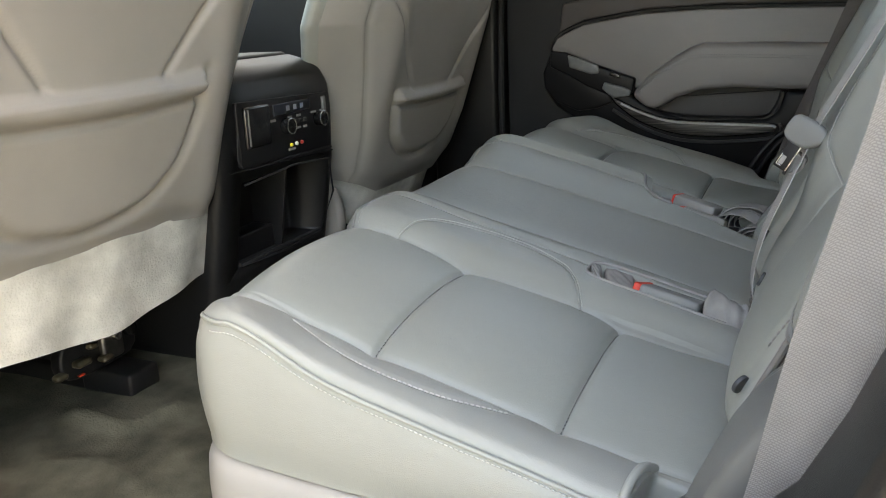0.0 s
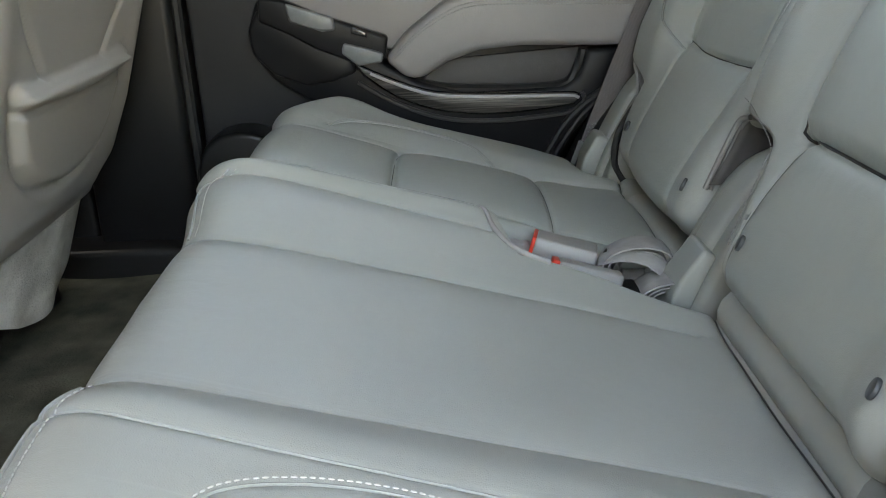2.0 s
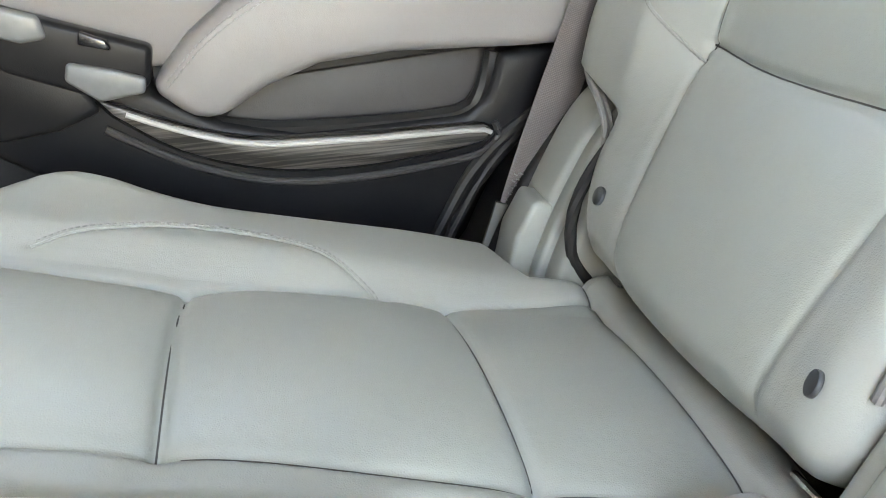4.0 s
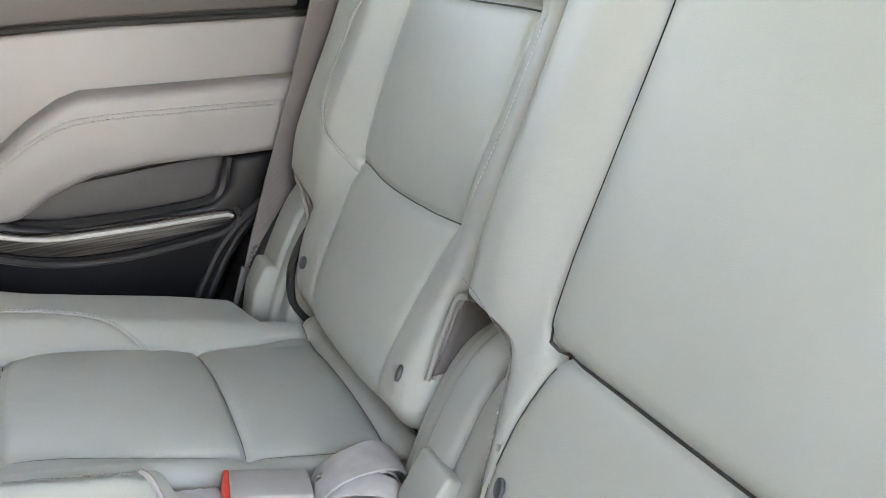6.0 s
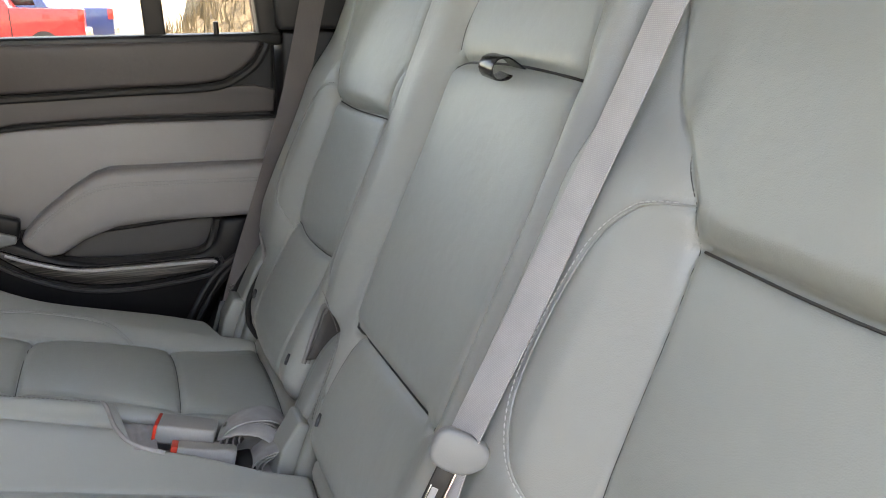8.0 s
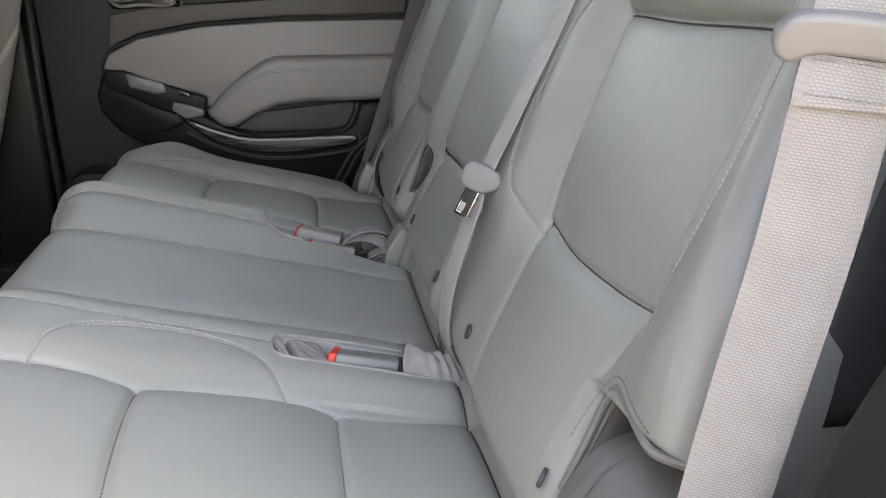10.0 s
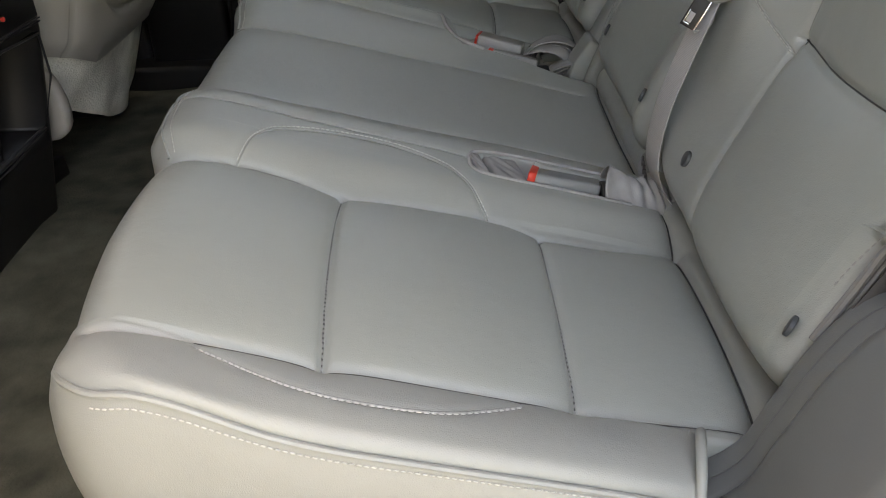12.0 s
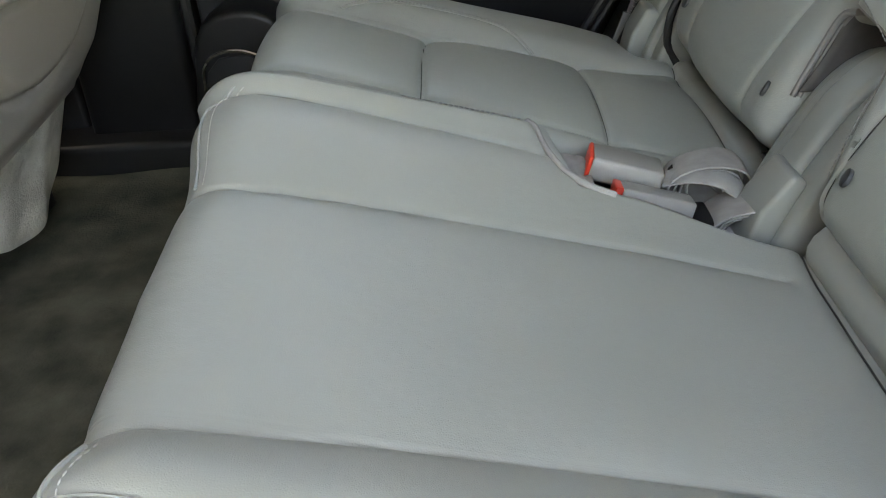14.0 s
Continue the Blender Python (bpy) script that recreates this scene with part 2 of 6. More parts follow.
def tube(path, r, sides=8, ends=True):
    """A round bar along a path of points."""
    bm = bmesh.new()
    path = [Vector(p) for p in path]
    rings = []
    ref = Vector((0.13, 0.31, 0.94))
    for i, p in enumerate(path):
        d = (path[min(i + 1, len(path) - 1)] - path[max(i - 1, 0)]).normalized()
        u = d.cross(ref).normalized()
        w = d.cross(u)
        rings.append([bm.verts.new(p + r * (math.cos(a) * u + math.sin(a) * w)) for a in [2 * math.pi * k / sides for k in range(sides)]])
    for a, b in zip(rings, rings[1:]):
        for k in range(sides):
            bm.faces.new((a[k], a[(k + 1) % sides], b[(k + 1) % sides], b[k]))
    if ends:
        bm.faces.new(rings[0])
        bm.faces.new(rings[-1][::-1])
    return bm


def disc(centre, normal, r, depth, bevel=0.0, sides=24):
    bm = bmesh.new()
    bmesh.ops.create_cone(bm, cap_ends=True, segments=sides, radius1=r, radius2=r, depth=depth)
    if bevel:
        rounded(bm, bevel, 2, 60)
    m = Matrix.Translation(centre) @ Vector(normal).to_track_quat("Z", "Y").to_matrix().to_4x4()
    bmesh.ops.transform(bm, matrix=m, verts=bm.verts)
    return bm


def ribbon(path, across, width, thick=0.0014, wave=0.0):
    """Flat webbing along a path; across is the direction of its width, one for all or one a point."""
    pts = smooth_line(path, 0.012)
    n = len(pts)
    ac = np.asarray(across, float)
    if ac.ndim == 1:
        ac = np.repeat(ac[None], n, 0)
    else:
        k = np.linspace(0, len(ac) - 1, n)
        ac = np.stack([np.interp(k, np.arange(len(ac)), ac[:, i]) for i in range(3)], 1)
    ac /= np.linalg.norm(ac, axis=1)[:, None]
    d = np.gradient(pts, axis=0)
    d /= np.linalg.norm(d, axis=1)[:, None]
    nr = np.cross(d, ac)
    nr /= np.linalg.norm(nr, axis=1)[:, None]
    ac = np.cross(nr, d)
    loop = [(-0.5, 0.35), (-0.47, 0.5), (-0.25, 0.5), (0, 0.5), (0.25, 0.5), (0.47, 0.5), (0.5, 0.35), (0.5, -0.35), (0.47, -0.5), (0, -0.5), (-0.47, -0.5), (-0.5, -0.35)]
    verts = [pts[i] + ac[i] * a * width + nr[i] * (b * thick + wave * math.sin(i * 0.9) * (a + 0.3)) for i in range(n) for a, b in loop]
    m = len(loop)
    faces = [(i * m + k, i * m + (k + 1) % m, (i + 1) * m + (k + 1) % m, (i + 1) * m + k) for i in range(n - 1) for k in range(m)]
    bm = bmesh.new()
    vs = [bm.verts.new(v) for v in verts]
    way = np.r_[0, np.cumsum(np.linalg.norm(np.diff(pts, axis=0), axis=1))]
    uv = bm.loops.layers.uv.new("weave")
    for f in faces:
        face = bm.faces.new([vs[j] for j in f])
        for corner, j in zip(face.loops, f):
            corner[uv].uv = (loop[j % m][0] * width, way[j // m])
    bm.faces.new(vs[:m][::-1])
    bm.faces.new(vs[-m:])
    return bm


def gap_to(line, C, Y):
    """Distance of every (C, Y) from a line of points."""
    best = np.full(C.shape, 9.0)
    for a, b in zip(line[:-1], line[1:]):
        d = b - a
        t = np.clip(((C - a[0]) * d[0] + (Y - a[1]) * d[1]) / max(d @ d, 1e-12), 0, 1)
        best = np.minimum(best, np.hypot(C - a[0] - t * d[0], Y - a[1] - t * d[1]))
    return best


def step(x, a, b):
    t = np.clip((x - a) / (b - a), 0, 1)
    return t * t * (3 - 2 * t)


class Pad:
    """An upholstered pad: a side profile swept across the car, with rolled edges, sunk seams and raised panels.
    key: which coordinate of the profile (0: x, 1: z) the seams are drawn in, with y."""

    def __init__(self, profile, key, left, right, keep, roll=0.025, depth=0.08, seams=(), shape=None, plan=None, sharp=(), cell=0.0025, zone=None):
        self.p = smooth_line(profile, cell)
        d = np.gradient(self.p, axis=0)
        d /= np.linalg.norm(d, axis=1)[:, None]
        self.n = np.stack([-d[:, 1], d[:, 0]], 1)
        self.key, self.left, self.right, self.keep = key, left, right, keep
        self.roll, self.depth, self.shape, self.plan = roll, depth, shape, plan
        self.seams = [(smooth_line(l, 0.01) if len(l) > 2 else np.asarray(l, float), a, w) for l, a, w in seams]
        self.sharp, self.cell, self.zone = sharp, cell, zone
        # the stretch of the profile in which seams lie
        k = self.p[:, key]
        self.top = self.n[:, 1] > 0.25 if key == 0 else self.n[:, 0] < -0.3

    def lift(self, C, Y, on):
        h = np.zeros(C.shape)
        for line, a, w in self.seams:
            g = gap_to(line, C, Y)
            h -= a * (0.65 * np.exp(-g / w) + 0.35 * np.exp(-(g / 0.0035) ** 2))
        if self.shape:
            h += self.shape(C, Y)
        return h * on

    def build(self, name, mat, parent, label="", flip=False):
        r, n = self.p, len(self.p)
        c = r[:, self.key]
        yl, yr = self.left(c), self.right(c)
        lo, hi = self.keep
        L0, R0 = yl.min() + self.roll, yr.max() - self.roll
        cols = list(np.arange(L0, R0, self.cell)) + [R0]
        for s in self.sharp:
            cols += [s - 0.0035, s - 0.0015, s, s + 0.0015, s + 0.0035]
        cols = np.array(sorted(v for v in cols if L0 <= v <= R0))
        roll_a = np.radians([15, 30, 45, 60, 75, 90])
        nd = 6
        Y = np.empty((n, len(cols)))
        for i in range(n):
            a, b = yl[i] + self.roll, yr[i] - self.roll
            y = cols.copy()
            m = y < lo
            y[m] = a + (y[m] - L0) * (lo - a) / (lo - L0)
            m = y > hi
            y[m] = hi + (y[m] - hi) * (b - hi) / (R0 - hi)
            Y[i] = y
        side = [(self.roll * math.sin(a), self.roll * (1 - math.cos(a))) for a in roll_a] + [(self.roll, self.roll + self.depth * k / nd) for k in range(1, nd + 1)]
        left = np.stack([yl + self.roll - s for s, _ in side][::-1], 1)
        right = np.stack([yr - self.roll + s for s, _ in side], 1)
        dl = np.array([q for _, q in side])
        Yall = np.hstack([left, Y, right])
        drop = np.hstack([np.repeat(dl[None, ::-1], n, 0), np.zeros(Y.shape), np.repeat(dl[None], n, 0)])
        C = np.repeat(c[:, None], Yall.shape[1], 1)
        on = np.repeat(self.top[:, None].astype(float), Yall.shape[1], 1)
        k = np.convolve(np.pad(on[:, 0], 6, mode="edge"), np.ones(13) / 13, "valid")
        on = k[:, None] * (drop < self.roll + 1e-6)
        h = self.lift(C, Yall, on) - drop
        X = r[:, 0:1] + self.n[:, 0:1] * h
        Z = r[:, 1:2] + self.n[:, 1:2] * h
        if self.plan:
            X = X + self.plan(C, Yall, Z)
        self.on_rows = k
        ob = grid(name, np.stack([X, Yall, Z], -1), mat, parent, label, not flip)
        if self.zone:
            # the inserts are cut from a second leather
            ob.data.materials.append(LEATHER_INSERT)
            cc, yy = (C[:-1, :-1] + C[1:, 1:]) / 2, (Yall[:-1, :-1] + Yall[1:, 1:]) / 2
            flag = self.zone(cc, yy) & ((on[:-1, :-1] + on[1:, 1:]) > 0.5)
            ob.data.polygons.foreach_set("material_index", flag.astype(np.int32).ravel())
        return ob

    def at(self, c, y, up=0.0):
        """The point of the surface over the seam coordinates, and its normal."""
        keyed = self.p[:, self.key]
        idx = np.where(self.top)[0]
        order = idx[np.argsort(keyed[idx])]
        px, pz = np.interp(c, keyed[order], self.p[order, 0]), np.interp(c, keyed[order], self.p[order, 1])
        nx, nz = np.interp(c, keyed[order], self.n[order, 0]), np.interp(c, keyed[order], self.n[order, 1])
        h = float(self.lift(np.array([[c]]), np.array([[y]]), 1.0)[0, 0]) + up
        x = px + nx * h
        if self.plan:
            x = x + float(self.plan(np.array([[c]]), np.array([[y]]), np.array([[pz]]))[0, 0])
        return Vector((x, y, pz + nz * h)), Vector((nx, 0, nz))


def stitches(name, pad, line, mat, parent, label="", pitch=0.0052, length=0.0036, r=0.0007, up=0.0008):
    """A row of thread stitches lying along a seam."""
    pts = smooth_line(line, 0.004)
    seg = np.r_[0, np.cumsum(np.linalg.norm(np.diff(pts, axis=0), axis=1))]
    verts, faces = [], []
    for s in np.arange(0.002, seg[-1] - length, pitch):
        ends = []
        for q in (s, s + length):
            c, y = np.interp(q, seg, pts[:, 0]), np.interp(q, seg, pts[:, 1])
            ends.append(pad.at(c, y, up))
        (a, n), (b, _) = ends
        d = (b - a).normalized()
        u = d.cross(n).normalized()
        base = len(verts)
        for p, k in ((a, 0.5), (a + (b - a) * 0.25, 1), (a + (b - a) * 0.75, 1), (b, 0.5)):
            verts += [p + u * r * k, p + n * r * k, p - u * r * k, p - n * r * k]
        for j in range(3):
            for q in range(4):
                faces.append((base + 4 * j + q, base + 4 * j + (q + 1) % 4, base + 4 * j + 4 + (q + 1) % 4, base + 4 * j + 4 + q))
    return raw(name, verts, faces, mat, parent, label)


def seam_cord(name, pad, line, mat, parent, r=0.0009, up=0.0, label=""):
    pts = smooth_line(line, 0.006)
    return part(name, tube([pad.at(c, y, up)[0] for c, y in pts], r, 6), mat, parent, label)

# ---- the car's shell ----
FLOOR = 0.28
MID = 1.12                # centre line of the car

shell_floor = thing("floor", "worn brown-grey carpeted car floor", "floor", kind="structure")
fx, fy = np.meshgrid(np.arange(-2.2, 1.4, 0.012), np.arange(0.18, 2.02, 0.012), indexing="ij")
fz = FLOOR + 0.03 * np.exp(-((fy - MID) / 0.22) ** 2) + 0.003 * np.sin(fx * 23 + fy * 11) * np.sin(fy * 31)
# soft folds in the mat
crease = [(-1.051, 0.68, 0.267), (-1.012, 0.684, 0.267), (-0.97, 0.678, 0.267), (-0.936, 0.685, 0.267), (-0.921, 0.712, 0.267), (-0.907, 0.756, 0.267)]
for line, high in ((crease, 0.016), ([(-1.05, 0.60), (-0.98, 0.56), (-0.90, 0.585), (-0.82, 0.56)], 0.008), ([(-0.80, 1.02), (-0.74, 1.10), (-0.72, 1.22)], 0.007)):
    fz = fz + high * np.exp(-(gap_to(smooth_line([p[:2] for p in line], 0.02), fx, fy) / 0.013) ** 2)
grid("carpet", np.stack([fx, fy, fz], -1), CARPET, shell_floor, flip=True)
part("underbody", box((-2.3, 0.12, FLOOR - 0.22), (1.5, 2.10, FLOOR - 0.02), 0.02), BLACK, shell_floor)

roof = thing("ceiling", "pale grey cloth headliner under the roof", "ceiling", kind="structure")
part("headliner", box((-1.7, 0.40, 1.56), (0.10, 1.84, 1.60), 0.015), HEADLINER, roof)
part("rear_headliner", box((0.10, 0.24, 1.56), (1.5, 2.00, 1.60), 0.015), HEADLINER, roof)
part("roof_skin", box((-1.75, 0.36, 1.605), (0.12, 2.10, 1.64), 0.01), BLACK, roof)
part("rear_roof_skin", box((0.10, 0.125, 1.606), (1.55, 2.10, 1.64), 0.01), BLACK, roof)
part("far_cant_rail", box((-1.7, 1.82, 1.50), (0.12, 2.05, 1.60), 0.02), HEADLINER, roof)

# far side: sill, pillars
far_side = thing("wall_far_side", "dark plastic pillars and sill of the far side", "wall", kind="structure")
part("pillar", prism([(-0.99, 0.26), (-0.80, 0.26), (-0.79, 1.0), (-0.83, 1.58), (-0.95, 1.58), (-0.97, 1.0)], 1.93, 2.06, "y", 0.015), BLACK, far_side, "tall dark door pillar")
part("seal", tube(smooth_line([(-0.785, 1.945, 0.30), (-0.785, 1.945, 0.7), (-0.780, 1.945, 1.0), (-0.81, 1.95, 1.5)], 0.03), 0.009, 8), RUBBER, far_side, "black rubber door seal")
part("sill", box((-2.2, 1.88, 0.24), (0.3, 2.08, 0.33), 0.012), BLACK, far_side)
part("rear_quarter", prism([(0.05, 0.26), (1.5, 0.26), (1.5, 1.0), (0.06, 1.0)], 1.96, 2.06, "y", 0.01), CHARCOAL, far_side)
part("rear_pillar", prism([(0.05, 1.0), (0.25, 1.0), (0.20, 1.58), (0.02, 1.58)], 1.93, 2.04, "y", 0.01), CHARCOAL, far_side)
part("wheel_arch", prism(soft_poly([(-0.16, 0.30), (-0.12, 0.44), (-0.05, 0.56), (0.04, 0.64), (0.2, 0.66), (0.5, 0.6), (0.5, 0.30)], 0.03), 1.88, 1.97, "y", 0.012), BLACK, far_side, "black wheel arch moulding")
part("front_quarter", prism([(-2.2, 0.26), (-1.0, 0.26), (-1.0, 0.98), (-2.2, 0.92)], 1.96, 2.06, "y", 0.01), CHARCOAL, far_side)
part("outer_skin", box((-2.2, 2.068, 0.05), (1.5, 2.10, 0.97), 0.005), BLACK, far_side)

# near side: the open doorway
near_side = thing("wall_near_side", "dark plastic sill and pillars of the open doorway", "wall", kind="structure")
part("pillar", prism([(-0.99, 0.26), (-0.86, 0.26), (-0.85, 1.0), (-0.88, 1.58), (-0.98, 1.58), (-1.0, 1.0)], 0.18, 0.30, "y", 0.015), CHARCOAL, near_side)
part("sill", box((-1.0, 0.14, 0.20), (0.05, 0.30, 0.285), 0.012), BLACK, near_side)
part("rear_quarter", prism([(-0.20, 0.26), (-0.155, 0.46), (-0.108, 0.505), (-0.058, 0.558), (-0.012, 0.608), (0.010, 0.655), (0.030, 0.71), (0.054, 0.755), (0.080, 0.825), (0.10, 1.0), (0.11, 1.58), (1.5, 1.58), (1.5, 0.26)], 0.20, 0.300, "y", 0.010), BLACK, near_side, "black moulded pillar trim")
part("quarter_skin", prism([(-0.10, 0.05), (-0.04, 0.45), (0.07, 0.60), (0.15, 0.80), (0.20, 1.0), (0.21, 1.60), (1.5, 1.60), (1.5, 0.05)], 0.06, 0.195, "y", 0.02), BLACK, near_side, "dark painted rear quarter of the body")
part("door_seal", tube(smooth_line([(-0.15, 0.205, 0.40), (-0.09, 0.205, 0.485), (-0.02, 0.205, 0.55), (0.03, 0.205, 0.62), (0.06, 0.205, 0.70), (0.10, 0.205, 0.85), (0.12, 0.205, 1.0), (0.13, 0.205, 1.5)], 0.02), 0.012, 8), CHARCOAL, near_side, "grey rubber door seal")
part("front_quarter", prism([(-2.2, 0.26), (-1.0, 0.26), (-1.0, 0.98), (-2.2, 0.92)], 0.16, 0.26, "y", 0.01), CHARCOAL, near_side)

# the rear door on this side stands wide open; it is out of sight and shades the doorway
leaf = prism([(-0.97, 0.10), (-0.90, 0.10), (-0.45, -0.76), (-0.51, -0.80)], 0.05, 1.02, "z", 0.02)
part("door_leaf", leaf, CHARCOAL, near_side, "dark open door leaf")
part("leaf_panel", prism([(-0.905, 0.085), (-0.895, 0.080), (-0.475, -0.725), (-0.487, -0.730)], 0.42, 0.96, "z", 0.004), LEATHER_DOOR, near_side, "grey leather panel of the open door")
part("leaf_window", prism([(-0.94, 0.10), (-0.91, 0.10), (-0.50, -0.70), (-0.53, -0.72)], 1.02, 1.52, "z", 0.004), GLOSS, near_side, "dark tinted window of the open door")
# unseen opaque panes close the rear windows and keep their light out
part("opaque_pane", box((0.10, 0.22, 1.0), (1.5, 0.25, 1.58)), GLOSS, near_side, "unseen black pane closing the quarter window")

tail = thing("wall_tail", "dark rear wall of the cargo space", "wall", kind="structure")
part("tail_panel", box((1.42, 0.26, 0.26), (1.5, 1.98, 1.05), 0.01), CHARCOAL, tail)
part("opaque_pane", box((1.44, 0.26, 1.04), (1.47, 1.98, 1.58)), GLOSS, tail, "unseen black pane closing the rear window")
part("quarter_pane", box((0.20, 1.99, 0.99), (1.5, 2.02, 1.58)), GLOSS, far_side, "unseen black pane closing the quarter window")
# front panes are out of view; their tint is added to hold light back
part("front_window", box((-1.70, 0.235, 0.98), (-0.98, 0.24, 1.58)), GLASS_DARK, near_side, "unseen front window, darkened to cut the light")
nose = thing("wall_front", "dark blue-grey dashboard and bulkhead", "wall", kind="structure")
part("bulkhead", box((-2.2, 0.26, 0.26), (-2.1, 1.98, 0.80), 0.01), CHARCOAL, nose)
part("dashboard", prism(soft_poly([(-2.15, 0.62), (-1.86, 0.60), (-1.78, 0.72), (-1.80, 0.90), (-1.90, 0.98), (-2.15, 1.0)], 0.03), 0.28, 1.96, "y", 0.01), material("dash_vinyl", (0.26, 0.33, 0.35), 0.5, grain=0.3, grain_size=0.002), nose, "blue-grey padded dashboard")


# unseen too, tinted so that less light reaches the backrests
part("windscreen", prism([(-2.15, 1.0), (-2.145, 1.0), (-1.695, 1.60), (-1.70, 1.60)], 0.26, 1.98, "y"), GLASS_DARK, nose, "unseen windscreen, darkened to cut the light")
part("front_window", box((-2.0, 1.99, 0.98), (-0.98, 1.995, 1.58)), GLASS_DARK, far_side, "unseen front window, darkened to cut the light")


# ---- far rear door ----
door = thing("door_1", "closed rear door with grey leather panel, armrest and streaked wood trim", "door", kind="structure")


def out_to(pts, y, eye=(-0.19, 0.012, 1.0), y0=1.95):
    """Outline points of the door's plane carried to the depth y."""
    k = (y - eye[1]) / (y0 - eye[1])
    return [(eye[0] + (x - eye[0]) * k, eye[2] + (z - eye[2]) * k) for x, z in pts]


part("door_shell", prism([(-0.775, 0.30), (-0.21, 0.30), (-0.16, 0.44), (-0.10, 0.54), (0.02, 0.62), (0.045, 0.98), (-0.775, 0.995)], 1.965, 2.06, "y", 0.008), CHARCOAL, door)
upper = [(-0.68, 0.985), (-0.66, 0.955), (-0.49, 0.953), (-0.455, 0.900), (-0.233, 0.905), (-0.10, 0.906), (-0.055, 0.913), (-0.018, 0.933), (0.004, 0.952), (0.020, 0.982)]
part("upper_panel", prism(upper, 1.945, 1.98, "y", 0.008), LEATHER_UPPER, door, "dark grained upper panel")
part("mid_band", prism([(-0.62, 0.870), (-0.46, 0.893), (0.0, 0.90), (0.04, 0.89), (0.035, 0.848), (-0.24, 0.852), (-0.42, 0.848), (-0.565, 0.828), (-0.63, 0.80)], 1.956, 1.98, "y", 0.004), LEATHER_UPPER, door, "dark grained middle band")
part("belt_line", tube(smooth_line([(-0.46, 1.952, 0.892), (-0.34, 1.951, 0.894), (-0.233, 1.95, 0.897), (-0.10, 1.95, 0.898), (-0.05, 1.95, 0.905), (-0.012, 1.95, 0.925), (0.012, 1.95, 0.945), (0.03, 1.95, 0.975)], 0.012), 0.0075, 8), RUBBER, door)
insert = out_to([(-0.650, 0.757), (-0.634, 0.787), (-0.565, 0.818), (-0.421, 0.838), (-0.238, 0.842), (0.052, 0.834), (0.055, 0.66), (-0.30, 0.66), (-0.44, 0.66)], 1.95)
part("insert_panel", prism(insert, 1.95, 1.98, "y", 0.006), LEATHER_DOOR, door, "taupe-grey leather insert")
part("insert_line", tube([(x, 1.955, z) for x, z in smooth_line([(-0.652, 0.754), (-0.634, 0.789), (-0.565, 0.821), (-0.421, 0.842), (-0.238, 0.846), (0.052, 0.838)], 0.02)], 0.0045, 6), RUBBER, door)
arm = out_to([(-0.442, 0.64), (-0.40, 0.685), (-0.34, 0.729), (-0.30, 0.752), (-0.272, 0.760), (0.046, 0.751), (0.020, 0.649), (-0.073, 0.650), (-0.20, 0.655), (-0.275, 0.650), (-0.33, 0.632), (-0.376, 0.605), (-0.405, 0.606)], 1.905)
part("armrest", prism(arm, 1.905, 1.965, "y", 0.022, 5), LEATHER_DOOR, door, "padded leather armrest")
POCKET = leather("pocket_lining", (0.050, 0.046, 0.045), 0.55)
part("pocket_back", prism(out_to([(-0.39, 0.59), (-0.33, 0.64), (-0.07, 0.655), (-0.08, 0.58), (-0.30, 0.575)], 1.96), 1.958, 1.97, "y", 0.002), POCKET, door, "dark pocket under the armrest")
DOOR_BLACK = material("door_black", (0.013, 0.013, 0.014), 0.36, spec=0.14, vary=0.15, grain=0.3, grain_size=0.0012)
lower = out_to([(-0.652, 0.752), (-0.672, 0.70), (-0.668, 0.655), (-0.636, 0.612), (-0.56, 0.562), (-0.45, 0.50), (-0.36, 0.44), (-0.17, 0.43), (-0.10, 0.50), (-0.045, 0.56), (-0.005, 0.648), (-0.085, 0.648), (-0.10, 0.60), (-0.125, 0.583), (-0.30, 0.580), (-0.376, 0.600), (-0.44, 0.636), (-0.435, 0.672)], 1.93)
part("lower_panel", prism(lower, 1.93, 1.975, "y", 0.012, 3), DOOR_BLACK, door, "black grained lower panel")
part("switch_surround", prism(out_to([(-0.652, 0.735), (-0.672, 0.70), (-0.668, 0.658), (-0.634, 0.622), (-0.58, 0.600), (-0.53, 0.606), (-0.487, 0.622), (-0.50, 0.650), (-0.58, 0.690)], 1.924), 1.922, 1.94, "y", 0.008, 3), DOOR_BLACK, door, "black moulded surround under the switches")
bezel = out_to([(-0.650, 0.752), (-0.61, 0.748), (-0.55, 0.722), (-0.432, 0.680), (-0.440, 0.642), (-0.487, 0.634), (-0.56, 0.664), (-0.60, 0.688), (-0.652, 0.712)], 1.915)
CUP = material("cup_grey", (0.16, 0.165, 0.165), 0.38, vary=0.15, vary_size=0.02)
switch = part("switch_panel", prism(bezel, 1.915, 1.94, "y", 0.006), DOOR_BLACK, door, "satin black switch panel")
part("pull_cup", prism(out_to([(-0.605, 0.742), (-0.525, 0.716), (-0.522, 0.694), (-0.545, 0.692), (-0.60, 0.710)], 1.911), 1.909, 1.92, "y", 0.005), CUP, switch, "bright grey pull cup")
part("window_switch", prism(out_to([(-0.493, 0.700), (-0.47, 0.690), (-0.468, 0.680), (-0.496, 0.688)], 1.911), 1.906, 1.918, "y", 0.002), GLOSS, switch)
part("switch_rim", prism(out_to([(-0.51, 0.672), (-0.47, 0.662), (-0.442, 0.652), (-0.445, 0.637), (-0.487, 0.632), (-0.515, 0.655)], 1.911), 1.909, 1.92, "y", 0.004), CUP, switch, "bright grey switch rim")
